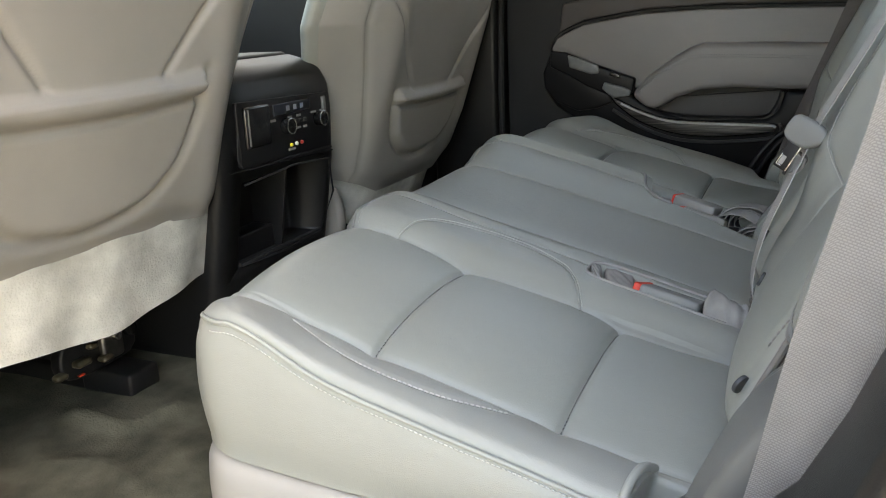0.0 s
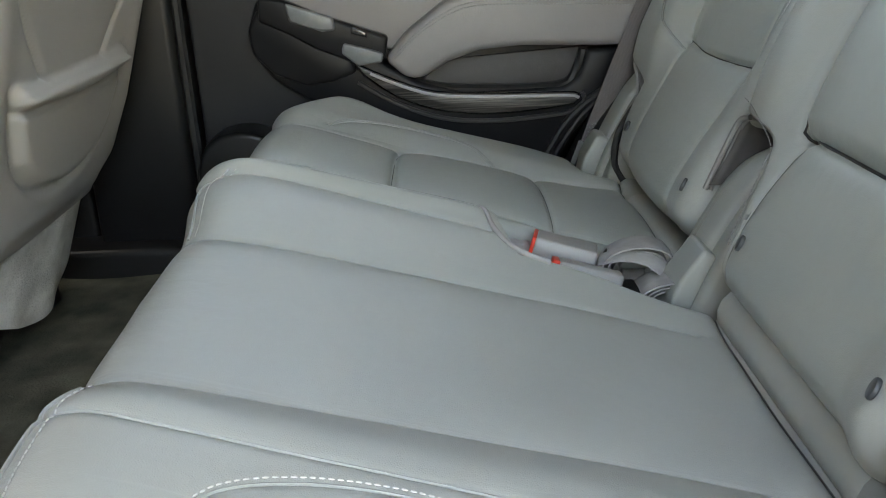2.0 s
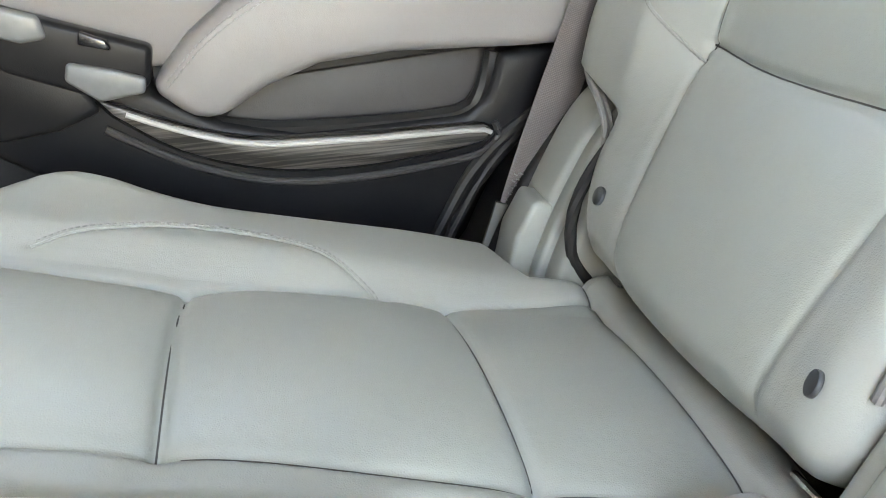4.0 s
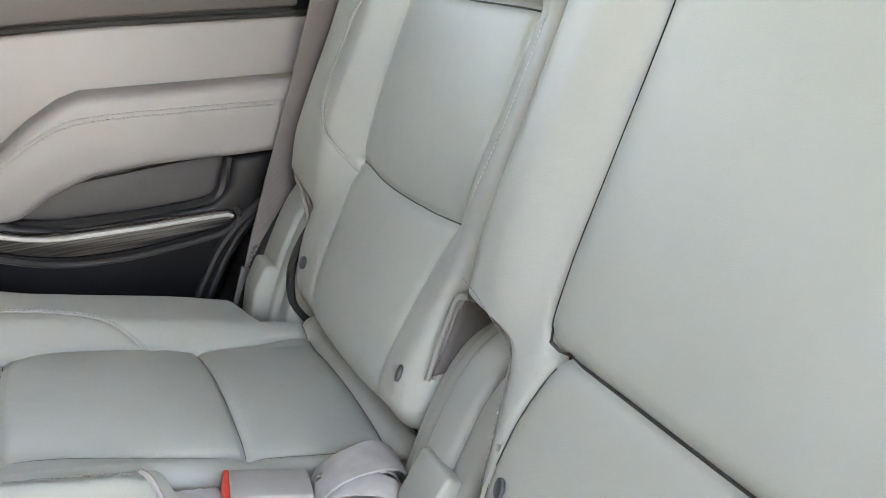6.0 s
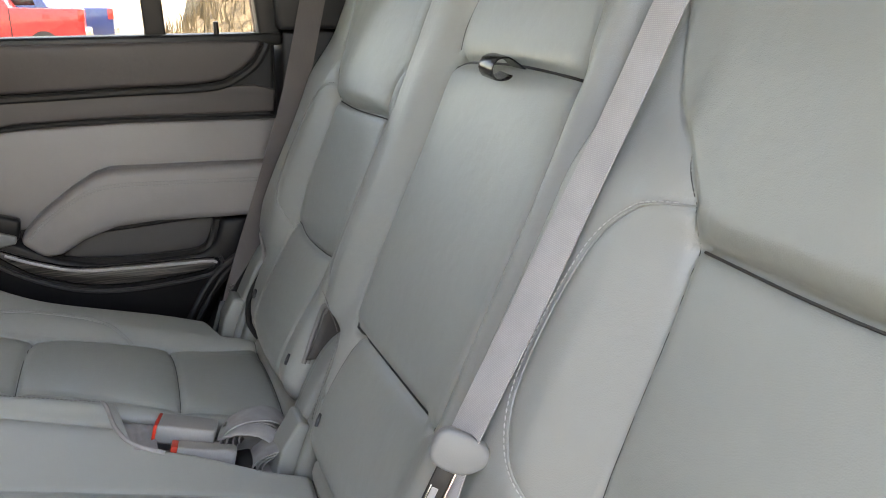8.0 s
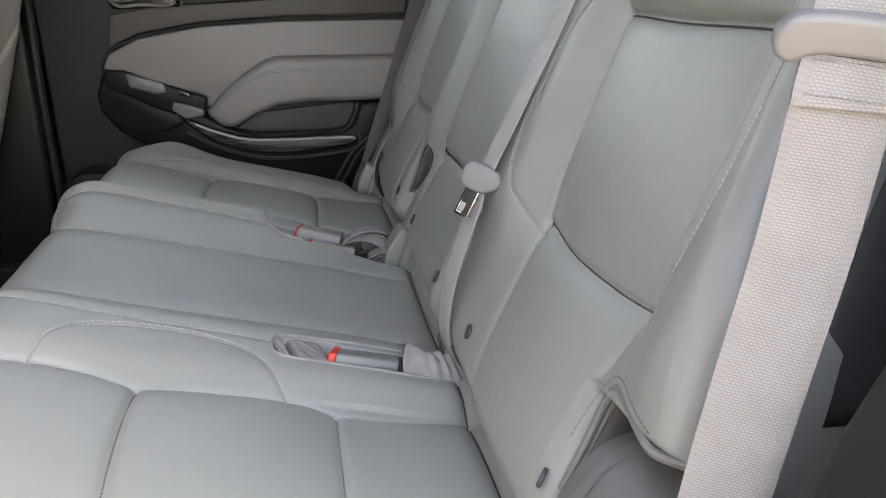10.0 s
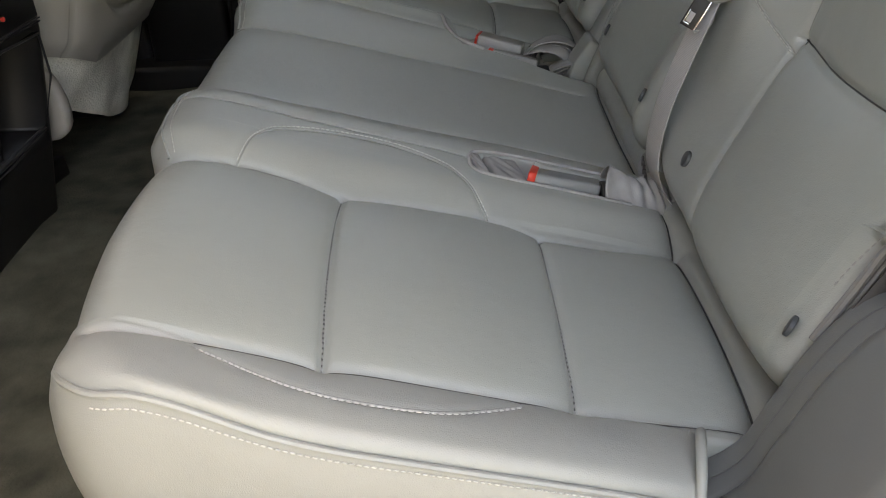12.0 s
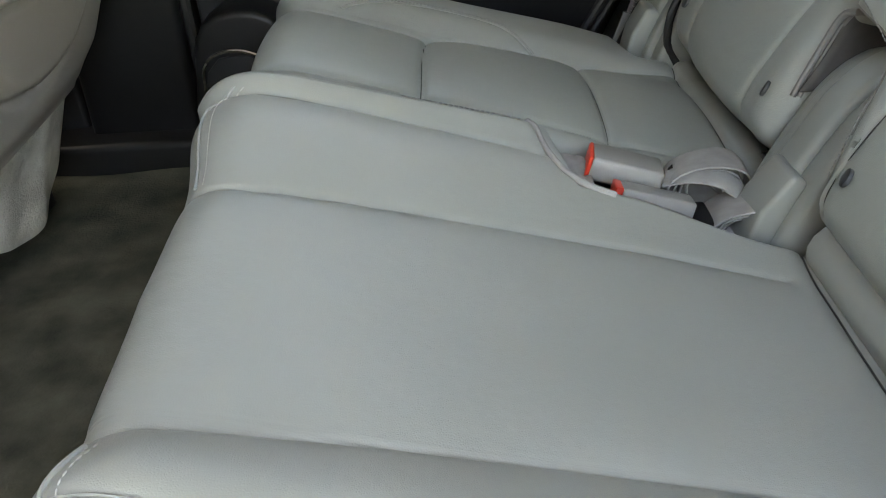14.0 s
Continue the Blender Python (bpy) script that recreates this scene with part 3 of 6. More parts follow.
trim_top = [(-0.49, 0.634), (-0.42, 0.602), (-0.348, 0.580), (-0.25, 0.574), (-0.17, 0.572), (-0.106, 0.570), (-0.099, 0.562)]
trim_low = [(-0.106, 0.553), (-0.15, 0.546), (-0.25, 0.540), (-0.339, 0.548), (-0.42, 0.576), (-0.478, 0.618)]
tt = smooth_line(trim_top, 0.02)
tl = smooth_line(trim_low, 0.02)
part("trim_strip", prism(out_to([tuple(p) for p in tt] + [tuple(p) for p in tl], 1.915), 1.915, 1.935, "y", 0.004), WOOD, door, "dark streaked wood trim strip")
# highlight on the trim's upper edge, put in as a pale bar
TRIM_HIGHLIGHT = material("trim_highlight", (0.42, 0.41, 0.40), 0.36, vary=0.1)
part("trim_highlight_edge", tube([(x, 1.914, z) for x, z in out_to([tuple(p + np.array((0, -0.005))) for p in tt[1:-1]], 1.914)], 0.0026, 8), TRIM_HIGHLIGHT, door, "pale line for the highlight along the trim")
low_lip = smooth_line([(-0.488, 0.604), (-0.42, 0.563), (-0.339, 0.534), (-0.25, 0.526), (-0.15, 0.532), (-0.105, 0.540), (-0.088, 0.556), (-0.092, 0.572)], 0.02)
part("panel_lip", tube([(x, 1.926, z) for x, z in out_to([tuple(p) for p in low_lip], 1.926)], 0.0042, 8), material("lip_grey", (0.035, 0.035, 0.036), 0.4, vary=0.1), door, "dark grey moulded lip")
rim_line = smooth_line([(-0.386, 0.600), (-0.345, 0.591), (-0.30, 0.586), (-0.20, 0.583), (-0.130, 0.586), (-0.108, 0.600), (-0.096, 0.625), (-0.090, 0.648)], 0.012)
part("pocket_rim", tube([(x, 1.944, z) for x, z in out_to([tuple(p) for p in rim_line], 1.944)], 0.0085, 8), BLACK, door, "black rim of the door pocket")
for off, yy, rr in ((0.0, 1.927, 0.007), (0.020, 1.935, 0.006)):
    part("edge_seal", tube(smooth_line([(-0.200 + off, yy, 0.36), (-0.168 + off, yy, 0.44), (-0.150 + off, yy, 0.475), (-0.120 + off, yy, 0.524), (-0.084 + off, yy, 0.560), (-0.036 + off, yy, 0.590), (0.02 + off, yy, 0.62)], 0.012), rr, 8), RUBBER, door, "black rubber edge seal")
part("trim_bezel", tube([(x, 1.921, z) for x, z in out_to([tuple(p) for p in tt] + [tuple(p) for p in tl] + [tuple(tt[0])], 1.92)], 0.0032, 6), GLOSS, door)
hb = [(-0.640, 0.957), (-0.612, 0.881), (-0.462, 0.881), (-0.492, 0.950)]
bz = part("handle_bezel", prism(hb, 1.944, 1.975, "y", 0.01), GLOSS, door, "black door handle bezel")
part("handle_cup", prism([(-0.600, 0.940), (-0.580, 0.898), (-0.505, 0.899), (-0.520, 0.938)], 1.941, 1.95, "y", 0.004), BLACK, bz)
part("handle_ring", tube(smooth_line([(-0.622, 1.942, 0.945), (-0.602, 1.942, 0.892), (-0.55, 1.942, 0.889), (-0.478, 1.942, 0.890), (-0.500, 1.942, 0.942), (-0.56, 1.942, 0.946)], 0.01, closed=True), 0.004, 6), PLASTIC, bz)
part("handle_lever", tube(smooth_line([(-0.602, 1.936, 0.900), (-0.56, 1.926, 0.902), (-0.515, 1.922, 0.910), (-0.488, 1.928, 0.912)], 0.008), 0.0055, 8), CHROME, bz, "chrome door handle lever")
part("handle_lug", prism([(-0.530, 0.922), (-0.505, 0.925), (-0.484, 0.893), (-0.520, 0.898)], 1.924, 1.934, "y", 0.003), CHROME, bz)
part("lock_pin", disc((-0.06, 1.965, 1.0), (0, 0, 1), 0.005, 0.035, 0.002), BLACK, door, "black lock pin on the sill")

sp = part("speaker_pod", prism(soft_poly([(-0.775, 0.31), (-0.778, 0.44), (-0.755, 0.515), (-0.70, 0.538), (-0.645, 0.525), (-0.615, 0.48), (-0.60, 0.40), (-0.59, 0.31)], 0.02), 1.885, 1.97, "y", 0.02, 4), BLACK, door, "rounded black speaker pod low on the door")
part("speaker_rim", tube(smooth_line([(-0.765, 1.882, 0.40), (-0.760, 1.882, 0.452), (-0.735, 1.882, 0.474), (-0.695, 1.882, 0.476), (-0.660, 1.882, 0.455), (-0.645, 1.882, 0.40)], 0.01), 0.003, 6), CHROME, sp, "thin bright speaker rim")
part("speaker_mesh", prism(soft_poly([(-0.76, 0.33), (-0.755, 0.445), (-0.71, 0.470), (-0.665, 0.45), (-0.65, 0.33)], 0.02), 1.880, 1.89, "y", 0.002), RUBBER, sp)

window = thing("window_1", "closed rear door window in a black frame", "window", kind="structure")
part("window_sill", box((-0.80, 1.955, 0.972), (0.06, 2.05, 0.995), 0.006), BLACK, window)
part("divider", prism([(-0.185, 0.99), (-0.148, 0.99), (-0.165, 1.48), (-0.20, 1.48)], 1.985, 2.01, "y", 0.004), BLACK, window)
part("window_frame", prism([(0.018, 0.99), (0.06, 0.99), (0.02, 1.50), (-0.03, 1.50)], 1.96, 2.03, "y", 0.006), BLACK, window)
part("top_rail", box((-0.85, 1.93, 1.47), (0.1, 2.03, 1.57), 0.01), BLACK, window)
pane = part("pane", box((-0.80, 1.996, 0.98), (0.03, 1.999, 1.49)), GLASS, window)
pane.visible_shadow = False


# ---- rear bench ----
def const(v):
    return lambda c: np.full(np.shape(c), float(v))


CUSHION_PROFILE = [(-0.572, 0.34), (-0.590, 0.42), (-0.602, 0.50), (-0.603, 0.555), (-0.590, 0.588), (-0.566, 0.600), (-0.53, 0.594), (-0.47, 0.576), (-0.403, 0.557), (-0.30, 0.529), (-0.205, 0.504), (-0.13, 0.482), (-0.078, 0.467), (-0.062, 0.463), (-0.052, 0.466), (-0.035, 0.464), (-0.018, 0.452), (-0.008, 0.43), (-0.004, 0.40)]
ROLL_X = -0.064


def corner_plan(ye, radius, sign):
    """Rounds the front corner of a cushion in plan, at the edge ye."""
    def move(C, Y, Z):
        e = np.clip((Y - ye) * sign, 0, radius)
        if sign > 0:
            # meets the outline of the side panel round the corner
            a = np.arccos(np.clip(1 - (Y - 0.417) / 0.085, -0.0, 1))
            out = np.where(Y < 0.502, -0.505 - 0.073 * np.sin(a), np.interp(Y, [0.50, 0.62, 0.77, 0.84, 0.90, 0.94, 0.98, 1.10, 1.20, 1.25, 1.36, 1.42], [-0.574, -0.585, -0.592, -0.602, -0.607, -0.606, -0.613, -0.620, -0.617, -0.615, -0.616, -0.612]))
            return (out + 0.603) * step(-C, 0.36 + 0.09 * step(Y, 0.45, 0.75), 0.58)
        cut = radius * (1 - e / radius) ** 2
        return cut * step(-C, 0.36, 0.60) * 0.80
    return move


# the wide cushion: near place and middle place
wide_curve = [(-0.511, 0.776), (-0.500, 0.820), (-0.479, 0.850), (-0.430, 0.868), (-0.365, 0.869), (-0.308, 0.846), (-0.281, 0.812), (-0.257, 0.767)]
crescent = [(-0.491, 0.487), (-0.433, 0.467), (-0.373, 0.459), (-0.313, 0.461), (-0.275, 0.475), (-0.250, 0.489)]
seam_out = [(-0.575, 0.490), (-0.495, 0.497), (-0.392, 0.500), (-0.253, 0.498), (-0.064, 0.507)]
seam_in = [(-0.585, 0.764), (-0.51, 0.777), (-0.455, 0.775), (-0.402, 0.763), (-0.324, 0.767), (-0.257, 0.768), (-0.207, 0.758), (-0.155, 0.757), (-0.064, 0.770)]
cross_1 = [(-0.393, 0.500), (-0.398, 0.56), (-0.402, 0.63), (-0.404, 0.70), (-0.402, 0.763)]
cross_2 = [(-0.205, 0.500), (-0.207, 0.57), (-0.208, 0.64), (-0.208, 0.70), (-0.206, 0.758)]
middle_near = [(-0.588, 0.900), (-0.535, 0.893), (-0.475, 0.892), (-0.373, 0.888), (-0.300, 0.882), (-0.272, 0.874)]
middle_edge = [(-0.600, 0.945), (-0.55, 0.953), (-0.43, 0.963), (-0.30, 0.965), (-0.16, 0.964), (-0.10, 0.966)]
middle_far = [(-0.592, 1.214), (-0.540, 1.220), (-0.438, 1.226), (-0.298, 1.226), (-0.156, 1.223), (-0.095, 1.222)]
edge_far = [(-0.588, 1.360), (-0.542, 1.366), (-0.436, 1.360), (-0.345, 1.352), (-0.300, 1.345)]


def wide_shape(C, Y):
    bol_out = 0.007 * np.exp(-((Y - 0.445) / 0.035) ** 2)
    ins = 0.008 * np.clip(1 - ((Y - 0.632) / 0.135) ** 2, 0, 1)
    ins = ins - 0.004 * np.exp(-((C + 0.16) / 0.06) ** 2) * (np.abs(Y - 0.632) < 0.14)
    bol_in = (0.013 + 0.002 * step(-C, 0.45, 0.58)) * step(Y, 0.765, 0.82) * (1 - step(Y, 0.905, 0.975))
    bol_far = 0.018 * step(Y, 1.220, 1.345) + 0.009 * np.exp(-((Y - 1.388) / 0.016) ** 2) * step(-C, 0.28, 0.33)
    mid = -0.004 * np.exp(-((Y - 1.09) / 0.10) ** 2)
    narrow = step(C, -0.207, -0.196)
    q = np.sqrt(np.clip(np.abs(C + 0.168) / 0.107, 0, 9) ** 6 + np.clip(np.abs(Y - 0.867 + 0.006 * narrow) / (0.0315 - 0.0065 * narrow), 0, 9) ** 4)
    slot = 1 - step(q, 0.90, 1.04)
    wr = 0.0012 * np.sin(C * 90 + Y * 55) * np.exp(-((C + 0.10) / 0.03) ** 2) * np.exp(-((Y - 0.95) / 0.05) ** 2)
    return bol_out + ins + bol_in + bol_far + mid - 0.030 * slot + wr


bench_wide = thing("rear_bench", "grey leather double rear bench with stitched seams and armrest", "car seat", (-0.3, 0.9, FLOOR))
WIDE = Pad(CUSHION_PROFILE, 0,
           lambda c: 0.420 + 0.068 * step(c, -0.135, -0.118),
           lambda c: 1.416 - 0.112 * step(c, -0.300, -0.272) - 0.032 * step(c, -0.26, -0.08), (0.50, 1.23), roll=0.011, depth=0.13,
           seams=[(seam_out, 0.009, 0.012), (seam_in, 0.009, 0.012), (cross_1, 0.010, 0.017), (cross_2, 0.010, 0.017), (wide_curve, 0.003, 0.006), (crescent, 0.0035, 0.006),
                  (middle_near, 0.0030, 0.006), (middle_edge, 0.006, 0.012), (middle_far, 0.006, 0.012), (edge_far, 0.007, 0.006), ([(ROLL_X, 0.5), (ROLL_X, 1.27)], 0.008, 0.008)],
           shape=wide_shape, plan=corner_plan(0.42, 0.10, 1), sharp=(0.4985, 0.764, 0.965, 0.836, 0.896, 1.224, 1.358),
           zone=lambda C, Y: (C < ROLL_X) & (((Y > 0.499) & (Y < np.interp(C, [p[0] for p in seam_in], [p[1] for p in seam_in])))))
WIDE.build("cushion", LEATHER, bench_wide)
stitches("stitching", WIDE, [(x, y + 0.0042) for x, y in wide_curve], THREAD, bench_wide, "pale stitching", r=0.0008)
seam_cord("welt", WIDE, crescent, LEATHER, bench_wide, 0.0010, 0.0006)
stitches("stitching", WIDE, [(x, y - 0.0035) for x, y in crescent], THREAD, bench_wide, r=0.0010)
stitches("stitching", WIDE, cross_1, THREAD_DARK, bench_wide)
stitches("stitching", WIDE, cross_2, THREAD_DARK, bench_wide)
seam_cord("welt", WIDE, middle_near, LEATHER, bench_wide, 0.0011, 0.0008)
seam_cord("welt", WIDE, wide_curve, LEATHER, bench_wide, 0.0012, 0.0008)
for front_edge in ([(-0.578, 0.935), (-0.583, 0.91), (-0.584, 0.88), (-0.584, 0.84), (-0.582, 0.775)], [(-0.570, 1.372), (-0.584, 1.350), (-0.586, 1.29), (-0.584, 1.225)]):
    seam_cord("piping", WIDE, front_edge, LEATHER, bench_wide, 0.0016, 0.0010)
    stitches("stitching", WIDE, [(c + 0.007, y) for c, y in front_edge], THREAD, bench_wide)
# dark cords laid in the seams: crease shade put into colour
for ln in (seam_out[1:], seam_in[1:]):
    seam_cord("seam", WIDE, ln, SEAM_SHADE, bench_wide, 0.0008, 0.0005)
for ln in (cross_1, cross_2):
    seam_cord("seam", WIDE, ln, SEAM_SHADE, bench_wide, 0.0008, 0.0003)
seam_cord("seam", WIDE, edge_far, SEAM_SHADE, bench_wide, 0.0010, 0.0008)
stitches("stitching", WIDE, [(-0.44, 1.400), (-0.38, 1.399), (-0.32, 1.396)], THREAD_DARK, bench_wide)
seam_cord("seam", WIDE, [(ROLL_X, 0.50), (ROLL_X, 1.265)], SEAM_SHADE, bench_wide, 0.0013, 0.0004)

# its outer side panel, piping and plastic valance, wrapping the front corner


def wrap_line(y_out):
    """The cushion's outline in plan from the outer rear, round the corner, along the front; with outward directions."""
    side = [((x, y_out), (0, -1)) for x in np.arange(-0.136, -0.505, -0.01)]
    arc = [((-0.505 - 0.073 * math.sin(a), y_out + 0.085 * (1 - math.cos(a))), (-math.sin(a), -math.cos(a))) for a in np.radians(np.arange(0, 91, 6))]
    front = [((float(np.interp(y, [0.50, 0.54, 0.60, 0.90], [-0.578, -0.578, -0.562, -0.560])), y), (-1, 0)) for y in np.arange(y_out + 0.095, 0.90, 0.012)]
    return side + arc + front


def wrap_panel(name, y_out, top, bottom, bulge, mat, label="", rows_n=16, stop=9.0):
    """A skin under the outline between two heights, which are functions of the way along it (metres)."""
    line = wrap_line(y_out)
    way = np.r_[0, np.cumsum([math.dist(a[0], b[0]) for a, b in zip(line, line[1:])])]
    line = [p for p, s in zip(line, way) if s <= stop]
    P = []
    for k in np.linspace(0, 1, rows_n):
        row = []
        for (p, o), s in zip(line, way):
            push = bulge(k, s)
            row.append((p[0] + o[0] * push, p[1] + o[1] * push, top(s) * (1 - k) + bottom(s) * k))
        P.append(row)
    return grid(name, P, mat, bench_wide, label, flip=True), P


def lerp(xs, zs):
    return lambda s: float(np.interp(s, xs, zs))


rim = {round(float(c), 4): WIDE.at(c, 0.431)[0] for c in np.arange(-0.136, -0.575, -0.004)}
rim_x, rim_z = [p.x for p in rim.values()][::-1], [p.z - 0.0025 for p in rim.values()][::-1]


def piping_z(s):
    """Height of the outer piping, the way s along the outline."""
    return float(np.interp(max(-0.136 - s, -0.525), rim_x, rim_z)) - float(np.interp(s, [0.0, 0.28, 0.36, 0.41, 0.45, 0.6], [0.009, 0.009, 0.005, 0.007, 0.016, 0.05]))


side_low = lerp([0, 0.13, 0.25, 0.32, 0.40, 0.48, 0.9], [0.446, 0.444, 0.447, 0.452, 0.460, 0.462, 0.43])
def side_bulge(k, s):
    tuck = float(np.interp(s, [0.30, 0.36, 0.42, 0.50], [0.001, 0.002, 0.006, 0.008]))
    return 0.001 + 0.007 * math.sin(min(1, k * 1.05) * math.pi * 0.92) - tuck * max(0, 1 - k / 0.24) ** 2


_, P = wrap_panel("side_panel", 0.418, lambda s: piping_z(s) - 0.001, side_low, side_bulge, LEATHER, rows_n=36, stop=0.60)
edge = np.array([p for p in P[0] if p[1] < 0.46]) + np.array((0, -0.0004, 0.0008))
part("piping", tube(edge, 0.0026, 8), LEATHER, bench_wide, "leather piping")


def thread_along(name, pts, n, mat, parent, label="", pitch=0.0055, length=0.0038, r=0.0010):
    """Thread stitches along a free line of points, lying flat to the normal n."""
    pts = np.asarray(pts, float)
    seg = np.r_[0, np.cumsum(np.linalg.norm(np.diff(pts, axis=0), axis=1))]
    n = Vector(n).normalized()
    verts, faces = [], []
    for s in np.arange(0.001, seg[-1] - length, pitch):
        a, b = [Vector([np.interp(q, seg, pts[:, i]) for i in range(3)]) for q in (s, s + length)]
        u = (b - a).normalized().cross(n).normalized()
        base = len(verts)
        for p, k in ((a, 0.5), (a.lerp(b, 0.25), 1), (a.lerp(b, 0.75), 1), (b, 0.5)):
            verts += [p + u * r * k, p + n * r * k, p - u * r * k, p - n * r * k]
        for j in range(3):
            for q in range(4):
                faces.append((base + 4 * j + q, base + 4 * j + (q + 1) % 4, base + 4 * j + 4 + (q + 1) % 4, base + 4 * j + 4 + q))
    return raw(name, verts, faces, mat, parent, label)


run = np.array([p for p in P[2] if p[0] > -0.53])
thread_along("stitching", run + np.array((0, -0.0008, 0)), (0, -1, 0.3), THREAD, bench_wide, pitch=0.0048, length=0.0033, r=0.0007)
# welt at the rear end of the outer bolster
part("welt", tube(smooth_line([(-0.120, 0.480, 0.488), (-0.126, 0.462, 0.498), (-0.131, 0.442, 0.498), (-0.135, 0.424, 0.488), (-0.138, 0.412, 0.468), (-0.142, 0.409, 0.450)], 0.006), 0.0040, 10), LEATHER, bench_wide)
wrap_panel("valance", 0.412, lambda s: side_low(s) + 0.002, lambda s: 0.30, lambda k, s: 0.010 * math.sin(min(1, k * 2) * math.pi / 2) - 0.018 * max(0, 1 - k * 12) - 0.02 * k * k, PLASTIC_PALE, "pale grey plastic seat valance")
part("frame_box", box((-0.56, 0.45, FLOOR + 0.02), (-0.02, 1.38, 0.40), 0.01), BLACK, bench_wide)
for yy in (0.50, 0.90, 1.32):
    part("leg", box((-0.46, yy, FLOOR - 0.005), (-0.12, yy + 0.05, FLOOR + 0.03), 0.004), BLACK, bench_wide)

# the single cushion
bench_single = thing("car_seat", "grey leather single rear seat beside the closed door", "car seat", (-0.3, 1.62, FLOOR))
D = 0.95
far_curve = [(-0.512, 1.700), (-0.49, 1.722), (-0.462, 1.738), (-0.429, 1.752), (-0.372, 1.757), (-0.310, 1.740), (-0.258, 1.680)]
far_out = [(-0.580, 1.675), (-0.451, 1.665), (-0.398, 1.668), (-0.351, 1.682), (-0.255, 1.686), (-0.208, 1.686), (-0.066, 1.716)]
far_in = [(-0.585, 1.470), (-0.40, 1.474), (-0.22, 1.456), (-0.066, 1.455)]
far_c1 = [(-0.412, 1.474), (-0.412, 1.54), (-0.410, 1.61), (-0.404, 1.667)]
far_c2 = [(-0.206, 1.456), (-0.205, 1.54), (-0.205, 1.61), (-0.208, 1.686)]


def single_shape(C, Y):
    return 0.008 * np.clip(1 - ((Y - 1.57) / 0.115) ** 2, 0, 1) + 0.010 * step(Y, 1.68, 1.74) - 0.003 * np.exp(-((C + 0.14) / 0.06) ** 2)


SINGLE = Pad(CUSHION_PROFILE, 0, const(1.432), lambda c: 1.822 - 0.068 * step(c, -0.148, -0.118), (1.46, 1.70), roll=0.02, depth=0.08,
             seams=[(far_out, 0.010, 0.013), (far_in, 0.008, 0.01), (far_c1, 0.012, 0.018), (far_c2, 0.012, 0.018), (far_curve, 0.003, 0.006), ([(ROLL_X, 1.45), (ROLL_X, 1.75)], 0.008, 0.008)],
             shape=single_shape, plan=corner_plan(1.822, 0.10, -1), sharp=(1.684,),
             zone=lambda C, Y: (C < ROLL_X) & (Y < np.interp(C, [p[0] for p in far_out], [p[1] for p in far_out])))
SINGLE.build("cushion", LEATHER, bench_single)
seam_cord("welt", SINGLE, far_curve, LEATHER, bench_single, 0.0012, 0.0008)
stitches("stitching", SINGLE, [(x, y + 0.004) for x, y in far_curve], THREAD_DARK, bench_single, "grey stitching", r=0.0008)
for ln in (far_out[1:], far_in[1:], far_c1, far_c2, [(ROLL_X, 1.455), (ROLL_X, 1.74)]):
    seam_cord("seam", SINGLE, ln, SEAM_SHADE, bench_single, 0.0008, 0.0003)
part("frame_box", box((-0.56, 1.45, FLOOR + 0.02), (-0.02, 1.78, 0.40), 0.01), BLACK, bench_single)
for yy in (1.48, 1.72):
    part("leg", box((-0.46, yy, FLOOR - 0.005), (-0.12, yy + 0.05, FLOOR + 0.03), 0.004), BLACK, bench_single)


# ---- backrests ----
BACK_PROFILE = [(0.06, 0.47), (0.00, 0.478), (-0.05, 0.498), (-0.068, 0.525), (-0.062, 0.555), (-0.045, 0.590), (-0.018, 0.64), (0.008, 0.695), (0.03, 0.745), (0.066, 0.82), (0.100, 0.892), (0.132, 0.965), (0.16, 1.03), (0.19, 1.10), (0.222, 1.16), (0.262, 1.19), (0.31, 1.195)]


def back_seams(dy):
    """Seams of an outer backrest in (z, y), moved across by dy."""
    cross_lo = [(0.700, 0.500 + dy), (0.695, 0.56 + dy), (0.692, 0.66 + dy), (0.698, 0.748 + dy)]
    cross_hi = [(0.897, 0.496 + dy), (0.893, 0.63 + dy), (0.896, 0.757 + dy)]
    curve = [(0.684, 0.742 + dy), (0.697, 0.786 + dy), (0.717, 0.830 + dy), (0.755, 0.853 + dy), (0.816, 0.854 + dy), (0.872, 0.840 + dy), (0.903, 0.810 + dy), (0.916, 0.772 + dy)]
    dash = [(0.925, 0.492 + dy), (0.890, 0.476 + dy), (0.832, 0.470 + dy), (0.764, 0.473 + dy), (0.705, 0.487 + dy), (0.691, 0.493 + dy)]
    inner = [(0.50, 0.715 + dy), (0.60, 0.733 + dy), (0.676, 0.744 + dy), (0.78, 0.750 + dy), (0.896, 0.763 + dy), (0.945, 0.793 + dy), (0.985, 0.845 + dy), (1.05, 0.88 + dy)]
    outer = [(0.52, 0.515 + dy), (0.691, 0.500 + dy), (0.80, 0.490 + dy), (0.897, 0.493 + dy), (0.945, 0.486 + dy), (0.975, 0.455 + dy), (1.02, 0.41 + dy)]
    return cross_lo, cross_hi, curve, dash, inner, outer


